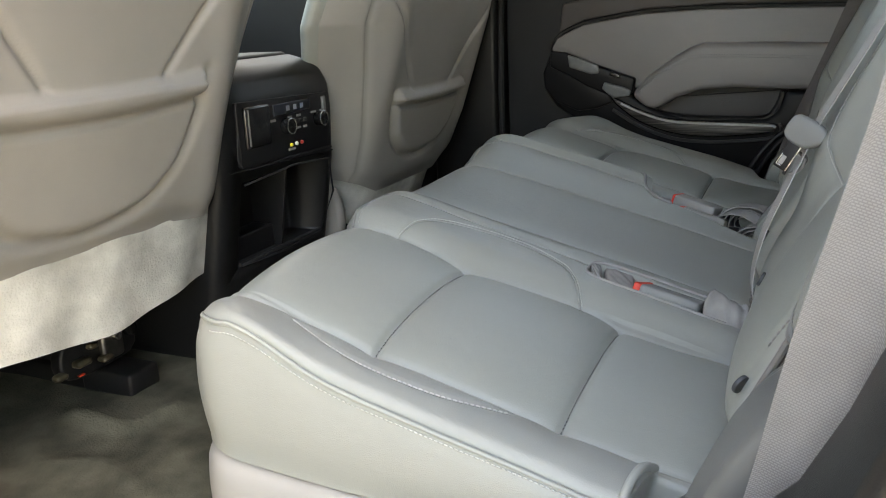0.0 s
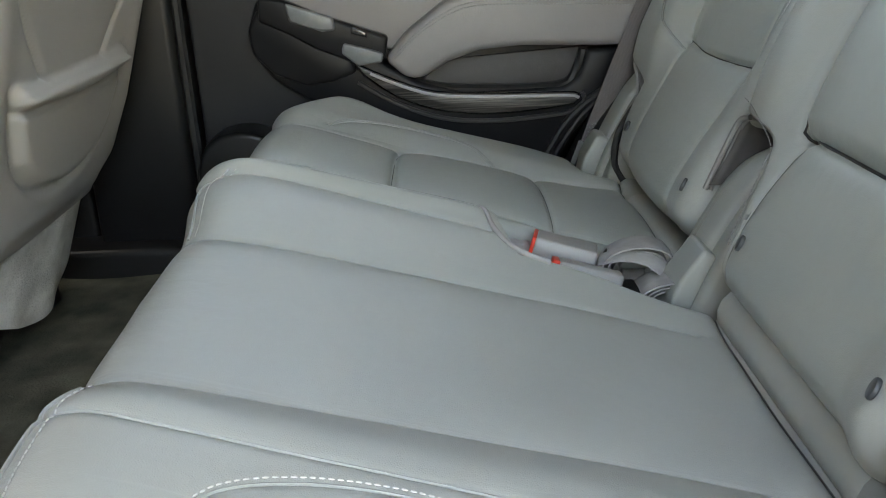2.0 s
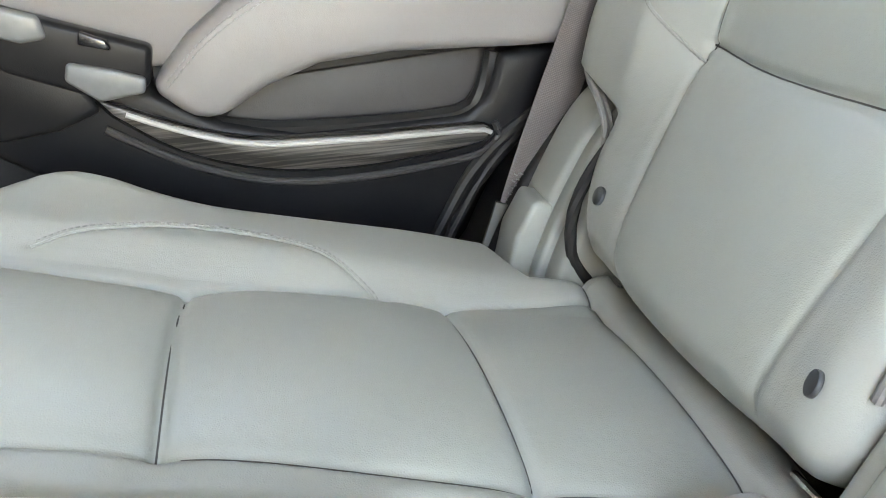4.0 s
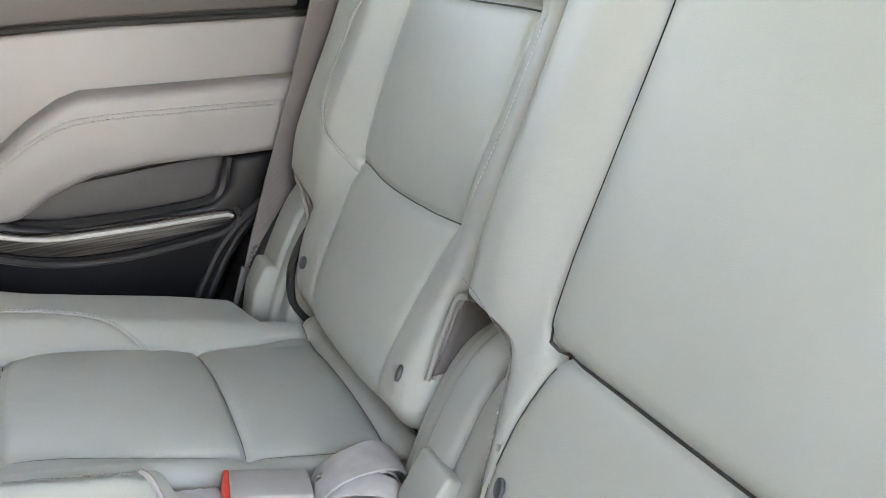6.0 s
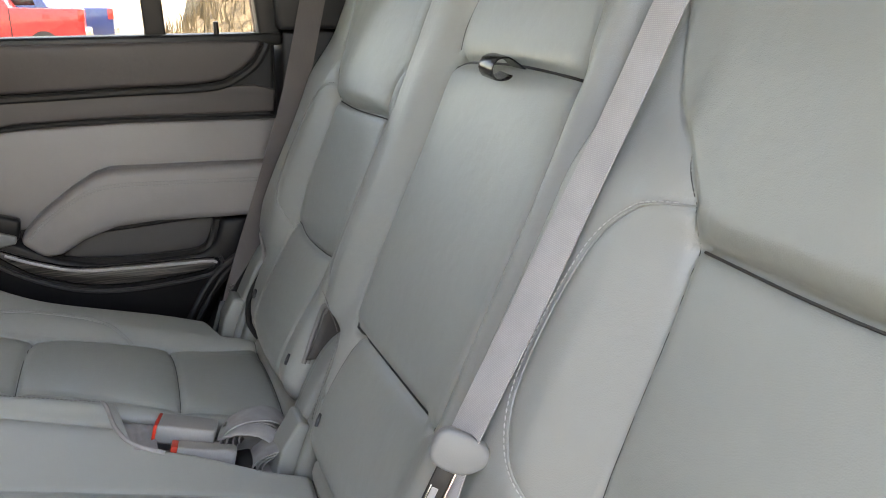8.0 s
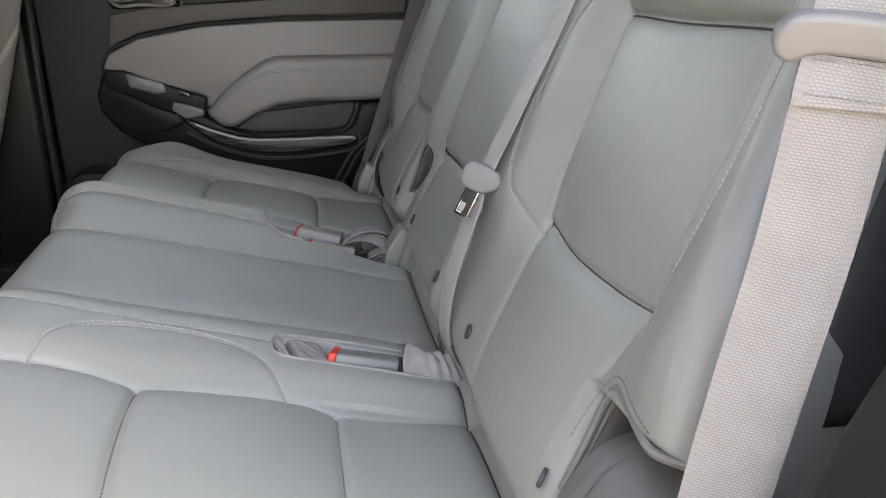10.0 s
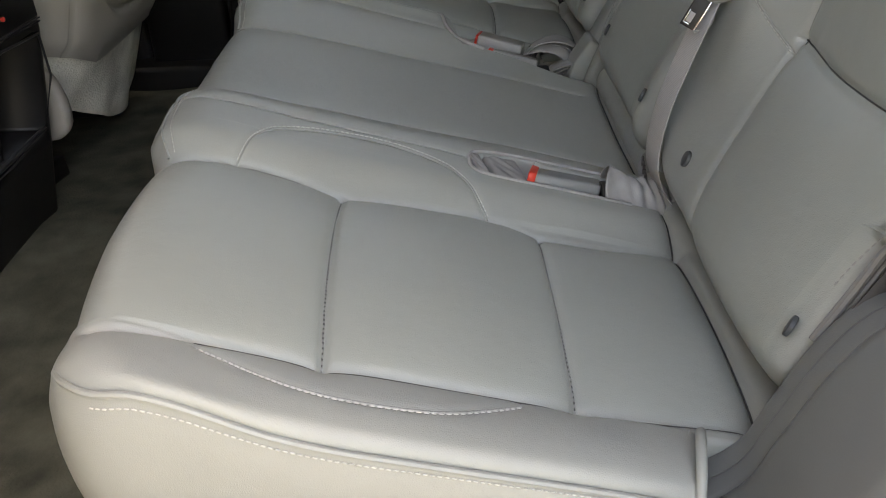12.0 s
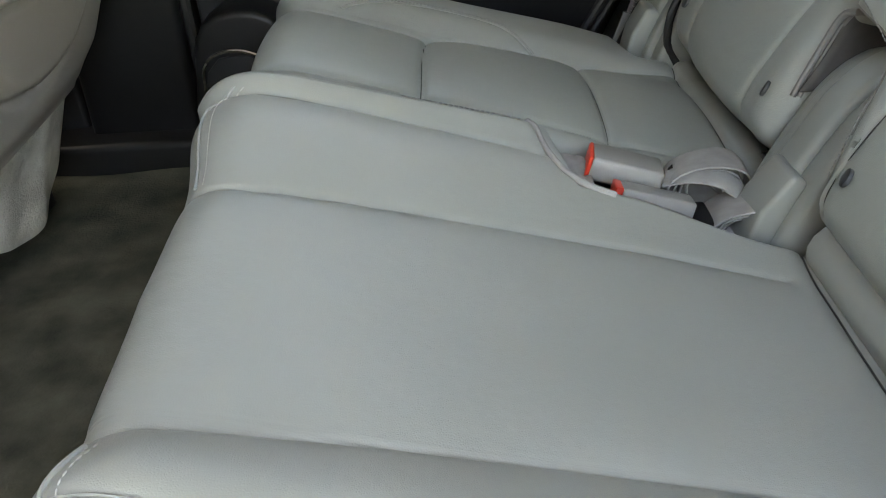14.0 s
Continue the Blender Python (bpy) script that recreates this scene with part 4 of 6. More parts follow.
def outer_back(e, dy, left, right, keep):
    lo, hi, curve, dash, inner, outer = back_seams(dy)

    def shape(C, Y):
        y = Y - dy
        ins = 0.006 * np.clip(1 - ((y - 0.625) / 0.13) ** 2, 0, 1)
        bol = 0.020 * (step(y, 0.75, 0.82) + (1 - step(y, 0.41, 0.49))) * step(C, 0.60, 0.70) * (1 - step(C, 0.90, 1.0))
        head = 0.016 * step(C, 0.888, 0.912) * np.clip(1 - ((y - 0.63) / 0.19) ** 2, 0, 1) * (1 - step(C, 1.0, 1.15))
        dip = -0.010 * np.exp(-((C - 0.71) / 0.05) ** 2) * step(y, 0.47, 0.52) * (1 - step(y, 0.72, 0.76))
        return ins + bol + head + dip

    pad = Pad(BACK_PROFILE, 1, left, right, keep, roll=0.03, depth=0.09,
              seams=[(lo, 0.010, 0.014), (hi, 0.013, 0.007), (curve, 0.003, 0.006), (dash, 0.003, 0.008), (inner, 0.007, 0.010), (outer, 0.005, 0.010)],
              shape=shape, sharp=(0.50 + dy, 0.75 + dy),
              zone=lambda C, Y: (Y > np.interp(C, [p[0] for p in outer], [p[1] for p in outer])) & (Y < np.interp(C, [p[0] for p in inner], [p[1] for p in inner])))
    pad.build("backrest", LEATHER, e)
    stitches("stitching", pad, dash[1:], THREAD, e, "pale stitching", pitch=0.0046, length=0.0033, r=0.0009)
    seam_cord("welt", pad, curve, LEATHER, e, 0.0012, 0.0008)
    stitches("stitching", pad, [(z, y + 0.004) for z, y in curve], THREAD if dy < 0.5 else THREAD_DARK, e)
    # dark cords again, for the shade in the backrest's creases
    seam_cord("seam", pad, inner[2:6], SEAM_SHADE, e, 0.0005, 0.0)
    seam_cord("seam", pad, lo, SEAM_SHADE, e, 0.0008, 0.0006)
    seam_cord("seam", pad, [(z - 0.003, y) for z, y in hi], SEAM_SHADE, e, 0.0010, 0.0016)
    part("back_shell", box((0.14, left(np.array([0.8]))[0] + 0.04, 0.47), (0.19, right(np.array([0.8]))[0] - 0.04, 0.98), 0.02), CHARCOAL, e)
    return e, pad


def far_edge(c):
    """The inner edge of the far backrest beside the arched cut-out."""
    return np.interp(c, [0.50, 0.62, 0.645, 0.656, 0.664, 0.8, 1.1], [1.396, 1.395, 1.393, 1.388, 1.386, 1.392, 1.405])


near_back, NEAR = outer_back(bench_wide, 0.0,
                             lambda c: 0.362 + 0.126 * (1 - step(c, 0.636, 0.656)) + np.interp(c, [0.66, 0.74, 0.85, 0.97, 1.1], [0.0, 0.015, 0.062, 0.090, 0.10]),
                             lambda c: 0.932 - 0.09 * (1 - step(c, 0.50, 0.60)), (0.52, 0.80))
far_back, FAR = outer_back(bench_single, D,
                           far_edge,
                           lambda c: 1.885 - 0.105 * (1 - step(c, 0.622, 0.645)) - 0.04 * (1 - step(c, 0.50, 0.6)) + 0.03 * step(c, 0.8, 1.0), (1.46, 1.72))

mid_back = bench_wide
groove_low = [(0.520, 0.985), (0.60, 0.985), (0.650, 0.985), (0.670, 1.01), (0.668, 1.22), (0.666, 1.245)]
arm_left = [(0.664, 1.240), (0.68, 1.262), (0.80, 1.272), (0.92, 1.278), (0.968, 1.280), (0.983, 1.266)]
arm_right = [(0.664, 0.992), (0.69, 0.974), (0.85, 0.976), (0.972, 0.982), (0.984, 0.990)]
arm_top = [(0.983, 1.266), (0.988, 1.13), (0.984, 0.990)]
low_left = [(0.520, 1.250), (0.60, 1.252), (0.655, 1.242)]
top_left = [(0.995, 1.282), (1.03, 1.285), (1.10, 1.27)]
top_right = [(0.988, 0.988), (1.04, 0.998), (1.10, 1.02)]


def mid_shape(C, Y):
    arm = 0.006 * step(C, 0.664, 0.685) * (1 - step(C, 0.97, 0.99)) * np.clip(1 - ((Y - 1.135) / 0.15) ** 4, 0, 1)
    bol = 0.018 * step(Y, 1.27, 1.34) * step(C, 0.60, 0.72) + 0.008 * (1 - step(Y, 0.95, 1.0))
    return arm + bol


def centre_edge(c):
    """The far edge of the centre backrest with its arched cut-out."""
    return np.interp(c, [0.50, 0.54, 0.577, 0.604, 0.631, 0.646, 0.653, 0.658, 0.662, 0.8, 1.1], [1.262, 1.268, 1.276, 1.285, 1.294, 1.302, 1.310, 1.328, 1.378, 1.386, 1.40])


CENTRE = Pad(BACK_PROFILE, 1, const(0.938), centre_edge, (1.0, 1.255), roll=0.024, depth=0.09,
             seams=[(groove_low[3:], 0.012, 0.009), (arm_left, 0.010, 0.008), (arm_right, 0.012, 0.007), (arm_top, 0.012, 0.009), (low_left, 0.006, 0.010), (top_left, 0.007, 0.01), (top_right, 0.007, 0.01)],
             shape=mid_shape, sharp=(1.0, 1.27),
             zone=lambda C, Y: (C < 1.09) & (Y > 0.985) & (Y < np.interp(C, [0.52, 0.66, 0.68, 0.98, 1.10], [1.250, 1.242, 1.262, 1.282, 1.275])))
CENTRE.build("centre_backrest", LEATHER, mid_back)
# black cords for the shade in the gaps round the armrest
for ln in (groove_low[3:], arm_left, arm_right, arm_top):
    seam_cord("seam", CENTRE, ln, RUBBER, mid_back, 0.0017, 0.0014)
part("back_shell", box((0.14, 0.98, 0.47), (0.19, 1.38, 0.98), 0.02), CHARCOAL, mid_back)
for ln in (low_left, top_left):
    seam_cord("seam", CENTRE, ln, SEAM_SHADE, mid_back, 0.0008, 0.0005)
c0, n0 = CENTRE.at(0.985, 1.122)
up0 = Vector((-n0.x * 0 + 0.42, 0, 0.90))
strap = [c0 - n0 * 0.006, c0 + n0 * 0.010 + up0 * 0.004, c0 + n0 * 0.022 + up0 * 0.005, c0 + n0 * 0.032 - up0 * 0.002, c0 + n0 * 0.033 - up0 * 0.013, c0 + n0 * 0.025 - up0 * 0.020, c0 + n0 * 0.014 - up0 * 0.016, c0 + n0 * 0.004 - up0 * 0.006, c0 - n0 * 0.006 - up0 * 0.002]
part("pull_strap", ribbon(strap, (0.06, 1, 0.05), 0.038, 0.0020), GLOSS, mid_back, "looped black pull strap")

# stitched lips of the cut-outs above the hinge covers
LIP = leather("lip_leather", (0.20, 0.194, 0.184), 0.45)


def lip(owner, pad_points, r=0.0034):
    """A rolled edge of two folds round a cut-out."""
    line = smooth_line(pad_points, 0.006)
    part("lip", tube(line, r, 8), LIP, owner, "folded taupe leather lip")
    part("lip_fold", tube([p + np.array((0.0065, 0, -0.0012)) for p in line], r * 0.8, 8), LIP, owner, "inner fold of the lip")


def on(pad, z, y, up=-0.002):
    return tuple(pad.at(z, y, up)[0])


lip(near_back, [on(NEAR, 0.565, 0.492, -0.012), on(NEAR, 0.60, 0.491, -0.010), on(NEAR, 0.632, 0.489, -0.006), on(NEAR, 0.650, 0.478), on(NEAR, 0.652, 0.455), on(NEAR, 0.650, 0.42), on(NEAR, 0.648, 0.39), on(NEAR, 0.655, 0.367, -0.016)])
lip(far_back, [on(FAR, 0.572, 1.397, -0.014), on(FAR, 0.60, 1.397, -0.010), on(FAR, 0.622, 1.396, -0.008), on(FAR, 0.640, 1.394, -0.008), on(FAR, 0.651, 1.389, -0.010), on(FAR, 0.656, 1.378, -0.016)])
lip(mid_back, [on(CENTRE, z, float(centre_edge(z)) - 0.003, -0.012) for z in (0.664, 0.661, 0.659, 0.657, 0.653, 0.646, 0.631, 0.604, 0.585)])
lip(far_back, [on(FAR, 0.648, 1.882, -0.016), on(FAR, 0.636, 1.84), on(FAR, 0.622, 1.80), on(FAR, 0.600, 1.779, -0.010), on(FAR, 0.57, 1.770, -0.016)])

stitches("stitching", CENTRE, [(z, float(centre_edge(z)) - 0.013) for z in (0.55, 0.577, 0.604, 0.631, 0.646)] + [(0.664, 1.338), (0.669, 1.362), (0.671, 1.378)], THREAD_DARK, mid_back)
stitches("stitching", NEAR, [(0.60, 0.497), (0.632, 0.495), (0.653, 0.486), (0.659, 0.470), (0.659, 0.45), (0.657, 0.42), (0.655, 0.395)], THREAD_DARK, near_back)

# dark cloth inside the cut-outs
LINER = material("liner_cloth", (0.095, 0.089, 0.084), 0.9, spec=0.15, grain=0.6, grain_size=0.001, vary=0.15, vary_size=0.02)
for owner, pad, edge_y, heights in ((near_back, NEAR, 0.488, np.linspace(0.572, 0.646, 16)), (far_back, FAR, 1.3945, np.linspace(0.578, 0.654, 16))):
    P = [[np.array(on(pad, z, edge_y + 0.004, -0.013)) * (1, 0, 1) + (0.075 * k, edge_y - 0.0035 + 0.001 * math.sin(9 * k + 60 * z), 0) for k in np.linspace(0, 1, 8)] for z in heights]
    grid("liner", P, LINER, owner, "dark cloth lining of the cut-out", thick=0.001)

# sheet added to darken the rear half of the outer backrest's side
P = []
for z in np.linspace(0.662, 1.00, 30):
    side = 0.366 + float(np.interp(z, [0.66, 0.74, 0.85, 0.97, 1.1], [0.0, 0.015, 0.062, 0.090, 0.10]))
    P.append([np.array(on(NEAR, z, side + 0.05, 0.0)) * (1, 0, 1) + (0.078 + 0.060 * k, side + 0.004 * (1 - k), 0) for k in np.linspace(0, 1, 8)])
grid("side_sheet", P, material("dark_sheet", (0.055, 0.057, 0.057), 0.9, spec=0.2, grain=0.5, grain_size=0.002, vary=0.15, vary_size=0.03), near_back, "dark sheet on the backrest's side", thick=0.002)

# black blocks added behind the cut-outs, for the shade inside them
part("hollow", box((0.045, 0.375, 0.58), (0.09, 0.492, 0.672), 0.004), RUBBER, near_back, "black block for the shade over the hinge cover")
part("hollow", box((0.040, 1.284, 0.56), (0.09, 1.405, 0.668), 0.004), RUBBER, mid_back, "black block for the shade over the hinge cover")

# soft roll closing the crevice behind the middle cushion
part("crevice_roll", tube([(-0.036, y, 0.474) for y in np.linspace(0.955, 1.258, 12)], 0.030, 16), LEATHER, bench_wide, "leather roll in the seat crevice")

# push buttons low on the backrests
BUTTON = material("button_grey", (0.05, 0.055, 0.06), 0.4)
for pad, owner, y, turn in ((NEAR, near_back, 0.785, 0.1), (NEAR, near_back, 0.505, 0.6), (CENTRE, mid_back, 0.957, 0.45), (CENTRE, mid_back, 1.232, 0.35), (FAR, far_back, 1.424, 0.45), (FAR, far_back, 1.722, 0.0)):
    c, n = pad.at(0.563, y, -0.001 if abs(turn) > 0.5 else 0.0)
    n = (n + Vector((0, turn, 0))).normalized()
    part("button", disc(c + n * 0.001, n, 0.0085, 0.004, 0.0012), BUTTON, owner, "dark grey plastic cover button")


# ---- hinge covers between cushion and backrest ----
def hinge_cover(label, y0, y1, big, bands, mat):
    """A domed plastic cover in bands across its width; bands: (from, to, shrink)."""
    e = thing("hinge_cover", label, "hinge cover", (-0.05, (y0 + y1) / 2, FLOOR))
    if big:
        poly = [(-0.20, 0.425), (-0.15, 0.44), (-0.105, 0.470), (-0.085, 0.515), (-0.058, 0.575), (-0.030, 0.612), (0.005, 0.624), (0.05, 0.626), (0.11, 0.60), (0.13, 0.50), (0.13, 0.32), (-0.2, 0.32)]
    else:
        poly = [(-0.100, 0.445), (-0.082, 0.500), (-0.056, 0.555), (-0.028, 0.602), (0.006, 0.632), (0.045, 0.636), (0.10, 0.58), (0.12, 0.48), (0.10, 0.40), (-0.095, 0.40)]
    centre = (0.03, 0.47)
    for a, b, shrink, bev in bands:
        pts = [(centre[0] + (x - centre[0]) * (1 - shrink), centre[1] + (z - centre[1]) * (1 - shrink)) for x, z in smooth_line(poly, 0.012, closed=True)]
        part("cover", prism(pts, y0 + (y1 - y0) * a, y0 + (y1 - y0) * b, "y", bev, 4, 35), mat, e)
    return e


hinge_cover("smooth grey plastic hinge cover at the seat's outer end", 0.352, 0.490, True, ((0.0, 0.72, 0.03, 0.016), (0.70, 0.84, 0.07, 0.004), (0.82, 1.0, 0.11, 0.006)), PLASTIC_MID)
hc2 = hinge_cover("ribbed grey plastic hinge cover between the backrests", 1.286, 1.394, False, ((0.0, 0.34, 0.13, 0.010), (0.30, 0.72, 0.07, 0.010), (0.70, 0.86, 0.11, 0.006), (0.84, 1.0, 0.15, 0.006)), COVER)
part("cap", prism([(-0.110, 0.440), (-0.096, 0.492), (-0.070, 0.530), (-0.055, 0.52), (-0.085, 0.44)], 1.298, 1.352, "y", 0.005, 3, 35), COVER, hc2)
hc3 = hinge_cover("ribbed grey plastic hinge cover beside the far door", 1.760, 1.880, False, ((0.0, 0.32, 0.12, 0.010), (0.28, 0.46, 0.05, 0.006), (0.44, 1.0, 0.0, 0.010)), COVER)
part("cap", prism([(-0.118, 0.440), (-0.106, 0.492), (-0.086, 0.528), (-0.064, 0.520), (-0.088, 0.44)], 1.812, 1.864, "y", 0.006, 3, 35), COVER, hc3)
part("seal_lip", tube(smooth_line([(-0.040, 1.762, 0.445), (-0.066, 1.764, 0.49), (-0.062, 1.768, 0.54), (-0.035, 1.770, 0.585), (-0.005, 1.77, 0.61)], 0.01), 0.006, 8), RUBBER, hc3, "black rubber edge")
for y in (0.50, 0.92, 1.28, 1.44, 1.735):
    lug = thing("metal_latch", "small bright metal anchor in the seat crevice", "anchor", (-0.05, y, 0.455), group="seat anchors")
    part("loop", tube(smooth_line([(-0.026, y - 0.016, 0.456), (-0.036, y - 0.014, 0.470), (-0.036, y + 0.014, 0.470), (-0.026, y + 0.016, 0.456)], 0.006), 0.003, 8), CHROME, lug)


# ---- belts ----
near_belt = thing("seat_belt", "pale grey woven seat belt with tongue hanging by the doorway", "seat belt", (-0.06, 0.33, 0.5))
NEAR_PATH = [(-0.044, 0.336, 0.44), (-0.031, 0.337, 0.50), (-0.016, 0.338, 0.571), (-0.001, 0.339, 0.650), (0.010, 0.340, 0.700), (0.022, 0.341, 0.750), (0.034, 0.342, 0.800), (0.047, 0.343, 0.874), (0.058, 0.344, 0.936), (0.068, 0.345, 0.99), (0.10, 0.346, 1.12), (0.16, 0.34, 1.40), (0.18, 0.335, 1.52)]
ACROSS = (0.93, -0.37, -0.14)
part("webbing", ribbon(NEAR_PATH, ACROSS, 0.049), BELT, near_belt)
part("fold", ribbon([(0.0460, 0.3415, 0.866), (0.0475, 0.342, 0.876), (0.052, 0.343, 0.894)], ACROSS, 0.051, 0.006), BELT, near_belt, "sewn webbing fold")
for zz in (0.8715, 0.8885):
    thread_along("stitching", [(np.interp(zz, [0.86, 0.90], [0.0449, 0.0527]) - 0.0013 + 0.93 * s, 0.3384 - 0.37 * s, zz - 0.14 * s) for s in np.linspace(-0.022, 0.022, 9)], (-0.37, -0.93, 0), THREAD_DARK, near_belt, pitch=0.0030, length=0.0018, r=0.0007)
tong = thing("belt_tongue", "grey plastic belt tongue resting on the belt", "belt tongue", (0.055, 0.345, 0.915))
bm = prism(soft_poly([(-0.041, -0.006), (-0.035, -0.014), (-0.027, -0.013), (-0.018, -0.0085), (0.018, -0.0085), (0.027, -0.013), (0.036, -0.014), (0.042, -0.005), (0.037, 0.006), (0.018, 0.012), (-0.018, 0.012), (-0.037, 0.007)], 0.005), -0.009, 0.006, "y", 0.0045, 4)
bmesh.ops.transform(bm, matrix=pose(0.0530, 0.344, 0.899, 14, 9, -22), verts=bm.verts)
part("tongue_body", bm, material("tongue_grey", (0.205, 0.200, 0.195), 0.45, grain=0.2, grain_size=0.001), tong)
bm = box((-0.026, -0.0080, -0.0075), (0.026, -0.002, -0.0045), 0.001)
bmesh.ops.transform(bm, matrix=pose(0.0530, 0.344, 0.899, 14, 9, -22), verts=bm.verts)
part("belt_slot", bm, CHARCOAL, tong, "dark slot for the belt")
for zz in (0.470, 0.478, 0.486, 0.494, 0.502, 0.510):
    xx = float(np.interp(zz, [0.44, 0.50, 0.571], [-0.044, -0.031, -0.016]))
    thread_along("stitching", [(xx - 0.0006 + 0.93 * q, 0.3355 - 0.37 * q, zz + 0.003 * math.sin(q * 900)) for q in np.linspace(-0.022, 0.022, 44)], (-0.37, -0.93, 0), THREAD_DARK if zz < 0.505 else THREAD, near_belt, pitch=0.0034, length=0.0026, r=0.0009)
part("anchor_foot", box((-0.067, 0.312, 0.40), (-0.022, 0.354, 0.445), 0.006), BLACK, near_belt)

far_belt = thing("seat_belt", "grey woven seat belt running down beside the far backrest", "seat belt", (-0.05, 1.87, 0.5))
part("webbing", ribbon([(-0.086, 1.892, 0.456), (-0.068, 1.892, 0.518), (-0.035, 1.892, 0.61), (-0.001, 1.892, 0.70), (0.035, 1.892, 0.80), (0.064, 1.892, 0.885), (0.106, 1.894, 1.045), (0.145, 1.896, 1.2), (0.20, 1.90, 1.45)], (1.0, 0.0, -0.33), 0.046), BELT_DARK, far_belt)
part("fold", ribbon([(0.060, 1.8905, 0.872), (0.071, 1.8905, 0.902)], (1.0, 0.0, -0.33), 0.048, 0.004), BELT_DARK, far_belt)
part("anchor_sleeve", ribbon([(-0.104, 1.889, 0.42), (-0.080, 1.890, 0.492)], (1.0, 0.0, -0.33), 0.050, 0.006), PLASTIC_DARK, far_belt, "dark grey plastic anchor sleeve")

for zz in (0.500, 0.507, 0.514, 0.521, 0.528):
    xx = float(np.interp(zz, [0.456, 0.518, 0.61], [-0.086, -0.068, -0.035]))
    thread_along("stitching", [(xx + q, 1.8905, zz + 0.002 * math.sin(q * 900)) for q in np.linspace(-0.019, 0.019, 40)], (0, -1, 0), THREAD_DARK, far_belt, pitch=0.0034, length=0.0026, r=0.0009)

mid_belt = thing("seat_belt", "narrow grey centre seat belt lying over the backrest", "seat belt", (-0.06, 0.9, 0.5))
part("webbing", ribbon([(-0.030, 0.866, 0.445), (-0.066, 0.862, 0.50), (-0.074, 0.861, 0.54), (-0.066, 0.863, 0.59), (-0.052, 0.867, 0.63), (-0.040, 0.870, 0.66), (-0.028, 0.873, 0.69), (-0.016, 0.872, 0.722), (0.022, 0.870, 0.797), (0.071, 0.870, 0.893), (0.115, 0.870, 0.979), (0.176, 0.870, 1.10), (0.25, 0.870, 1.21)], [(-0.12, 1, 0)] * 7 + [(-0.06, 1, 0)] * 6, 0.039), BELT_LIT, mid_belt)
hang = pose(-0.024, 0.862, 0.716, -14, 26, -24)
tg = part("tongue", prism(soft_poly([(-0.0225, 0.004), (-0.016, 0.013), (0.014, 0.013), (0.0235, 0.006), (0.0235, -0.003), (0.009, -0.017), (-0.013, -0.018), (-0.0215, -0.012)], 0.006), -0.008, 0.006, "y", 0.004), PLASTIC, mid_belt, "grey plastic tongue")
tg.matrix_basis = hang
tp = part("tongue_plate", box((-0.0115, -0.0030, -0.050), (0.0035, -0.0004, -0.013), 0.0009), BLACK, mid_belt, "black coated tongue plate")
tp.matrix_basis = hang
for lo, hi in (((0.0035, -0.0036, -0.049), (0.0053, 0.0002, -0.012)), ((-0.0098, -0.0038, -0.046), (-0.0086, -0.0022, -0.033)), ((-0.0098, -0.0038, -0.0472), (-0.003, -0.0022, -0.0456))):
    rimp = part("plate_edge", box(lo, hi, 0.0005), CHROME, mid_belt, "bright metal plate edge")
    rimp.matrix_basis = hang
th = part("latch_hole", box((-0.0080, -0.0036, -0.0450), (-0.0025, -0.0022, -0.0345), 0.0006), BELT_LIT, mid_belt, "latch hole with the belt behind")
th.matrix_basis = hang
part("belt_stop", ribbon([(-0.030, 0.874, 0.690), (-0.024, 0.868, 0.682), (-0.030, 0.868, 0.672), (-0.037, 0.874, 0.668)], (0.1, 1, 0.1), 0.014, 0.003), SLEEVE, mid_belt, "small sewn belt stop")


for k in range(9):
    q = k / 8
    part("metal_tooth", box((-0.076 - 0.001 * (k % 2), 0.898 - 0.036 * q, 0.508 - 0.026 * q), (-0.073, 0.9005 - 0.036 * q, 0.514 - 0.026 * q), 0.0006), STEEL, mid_belt, "bright serrated anchor edge")


# ---- buckles ----
def buckle(label, x, y, z, yaw, half=0.019, skew=0.0, spin=0.0, red=0.012, flare=1.0, mat=None):
    e = thing("belt_buckle", label, "belt buckle", (x, y, z), group="belt buckles")
    m = pose(x, y, z, 0, 15.5, yaw) @ pose(0, 0, 0, spin) @ Matrix(((1, skew, 0, 0), (0, 1, 0, 0), (0, 0, 1, 0), (0, 0, 0, 1)))
    bm = box((-0.002, -half, -0.013), (0.074, half, 0.012), 0.004)
    bmesh.ops.transform(bm, matrix=m, verts=bm.verts)
    part("housing", bm, mat or PLASTIC_PALE, e)
    bm = box((-red, -half + 0.001, -0.012), (-0.0005, (half - 0.001) * (2 * flare - 1), 0.0118), 0.002)
    bmesh.ops.transform(bm, matrix=m, verts=bm.verts)
    part("release_button", bm, RED, e, "red release button")
    return e, m


bk, bkm = buckle("grey belt buckle with red button sunk in the near cushion slot", -0.201, 0.862, 0.508, 2, 0.0215, 0.28, -14, 0.010, 1.62, PLASTIC)


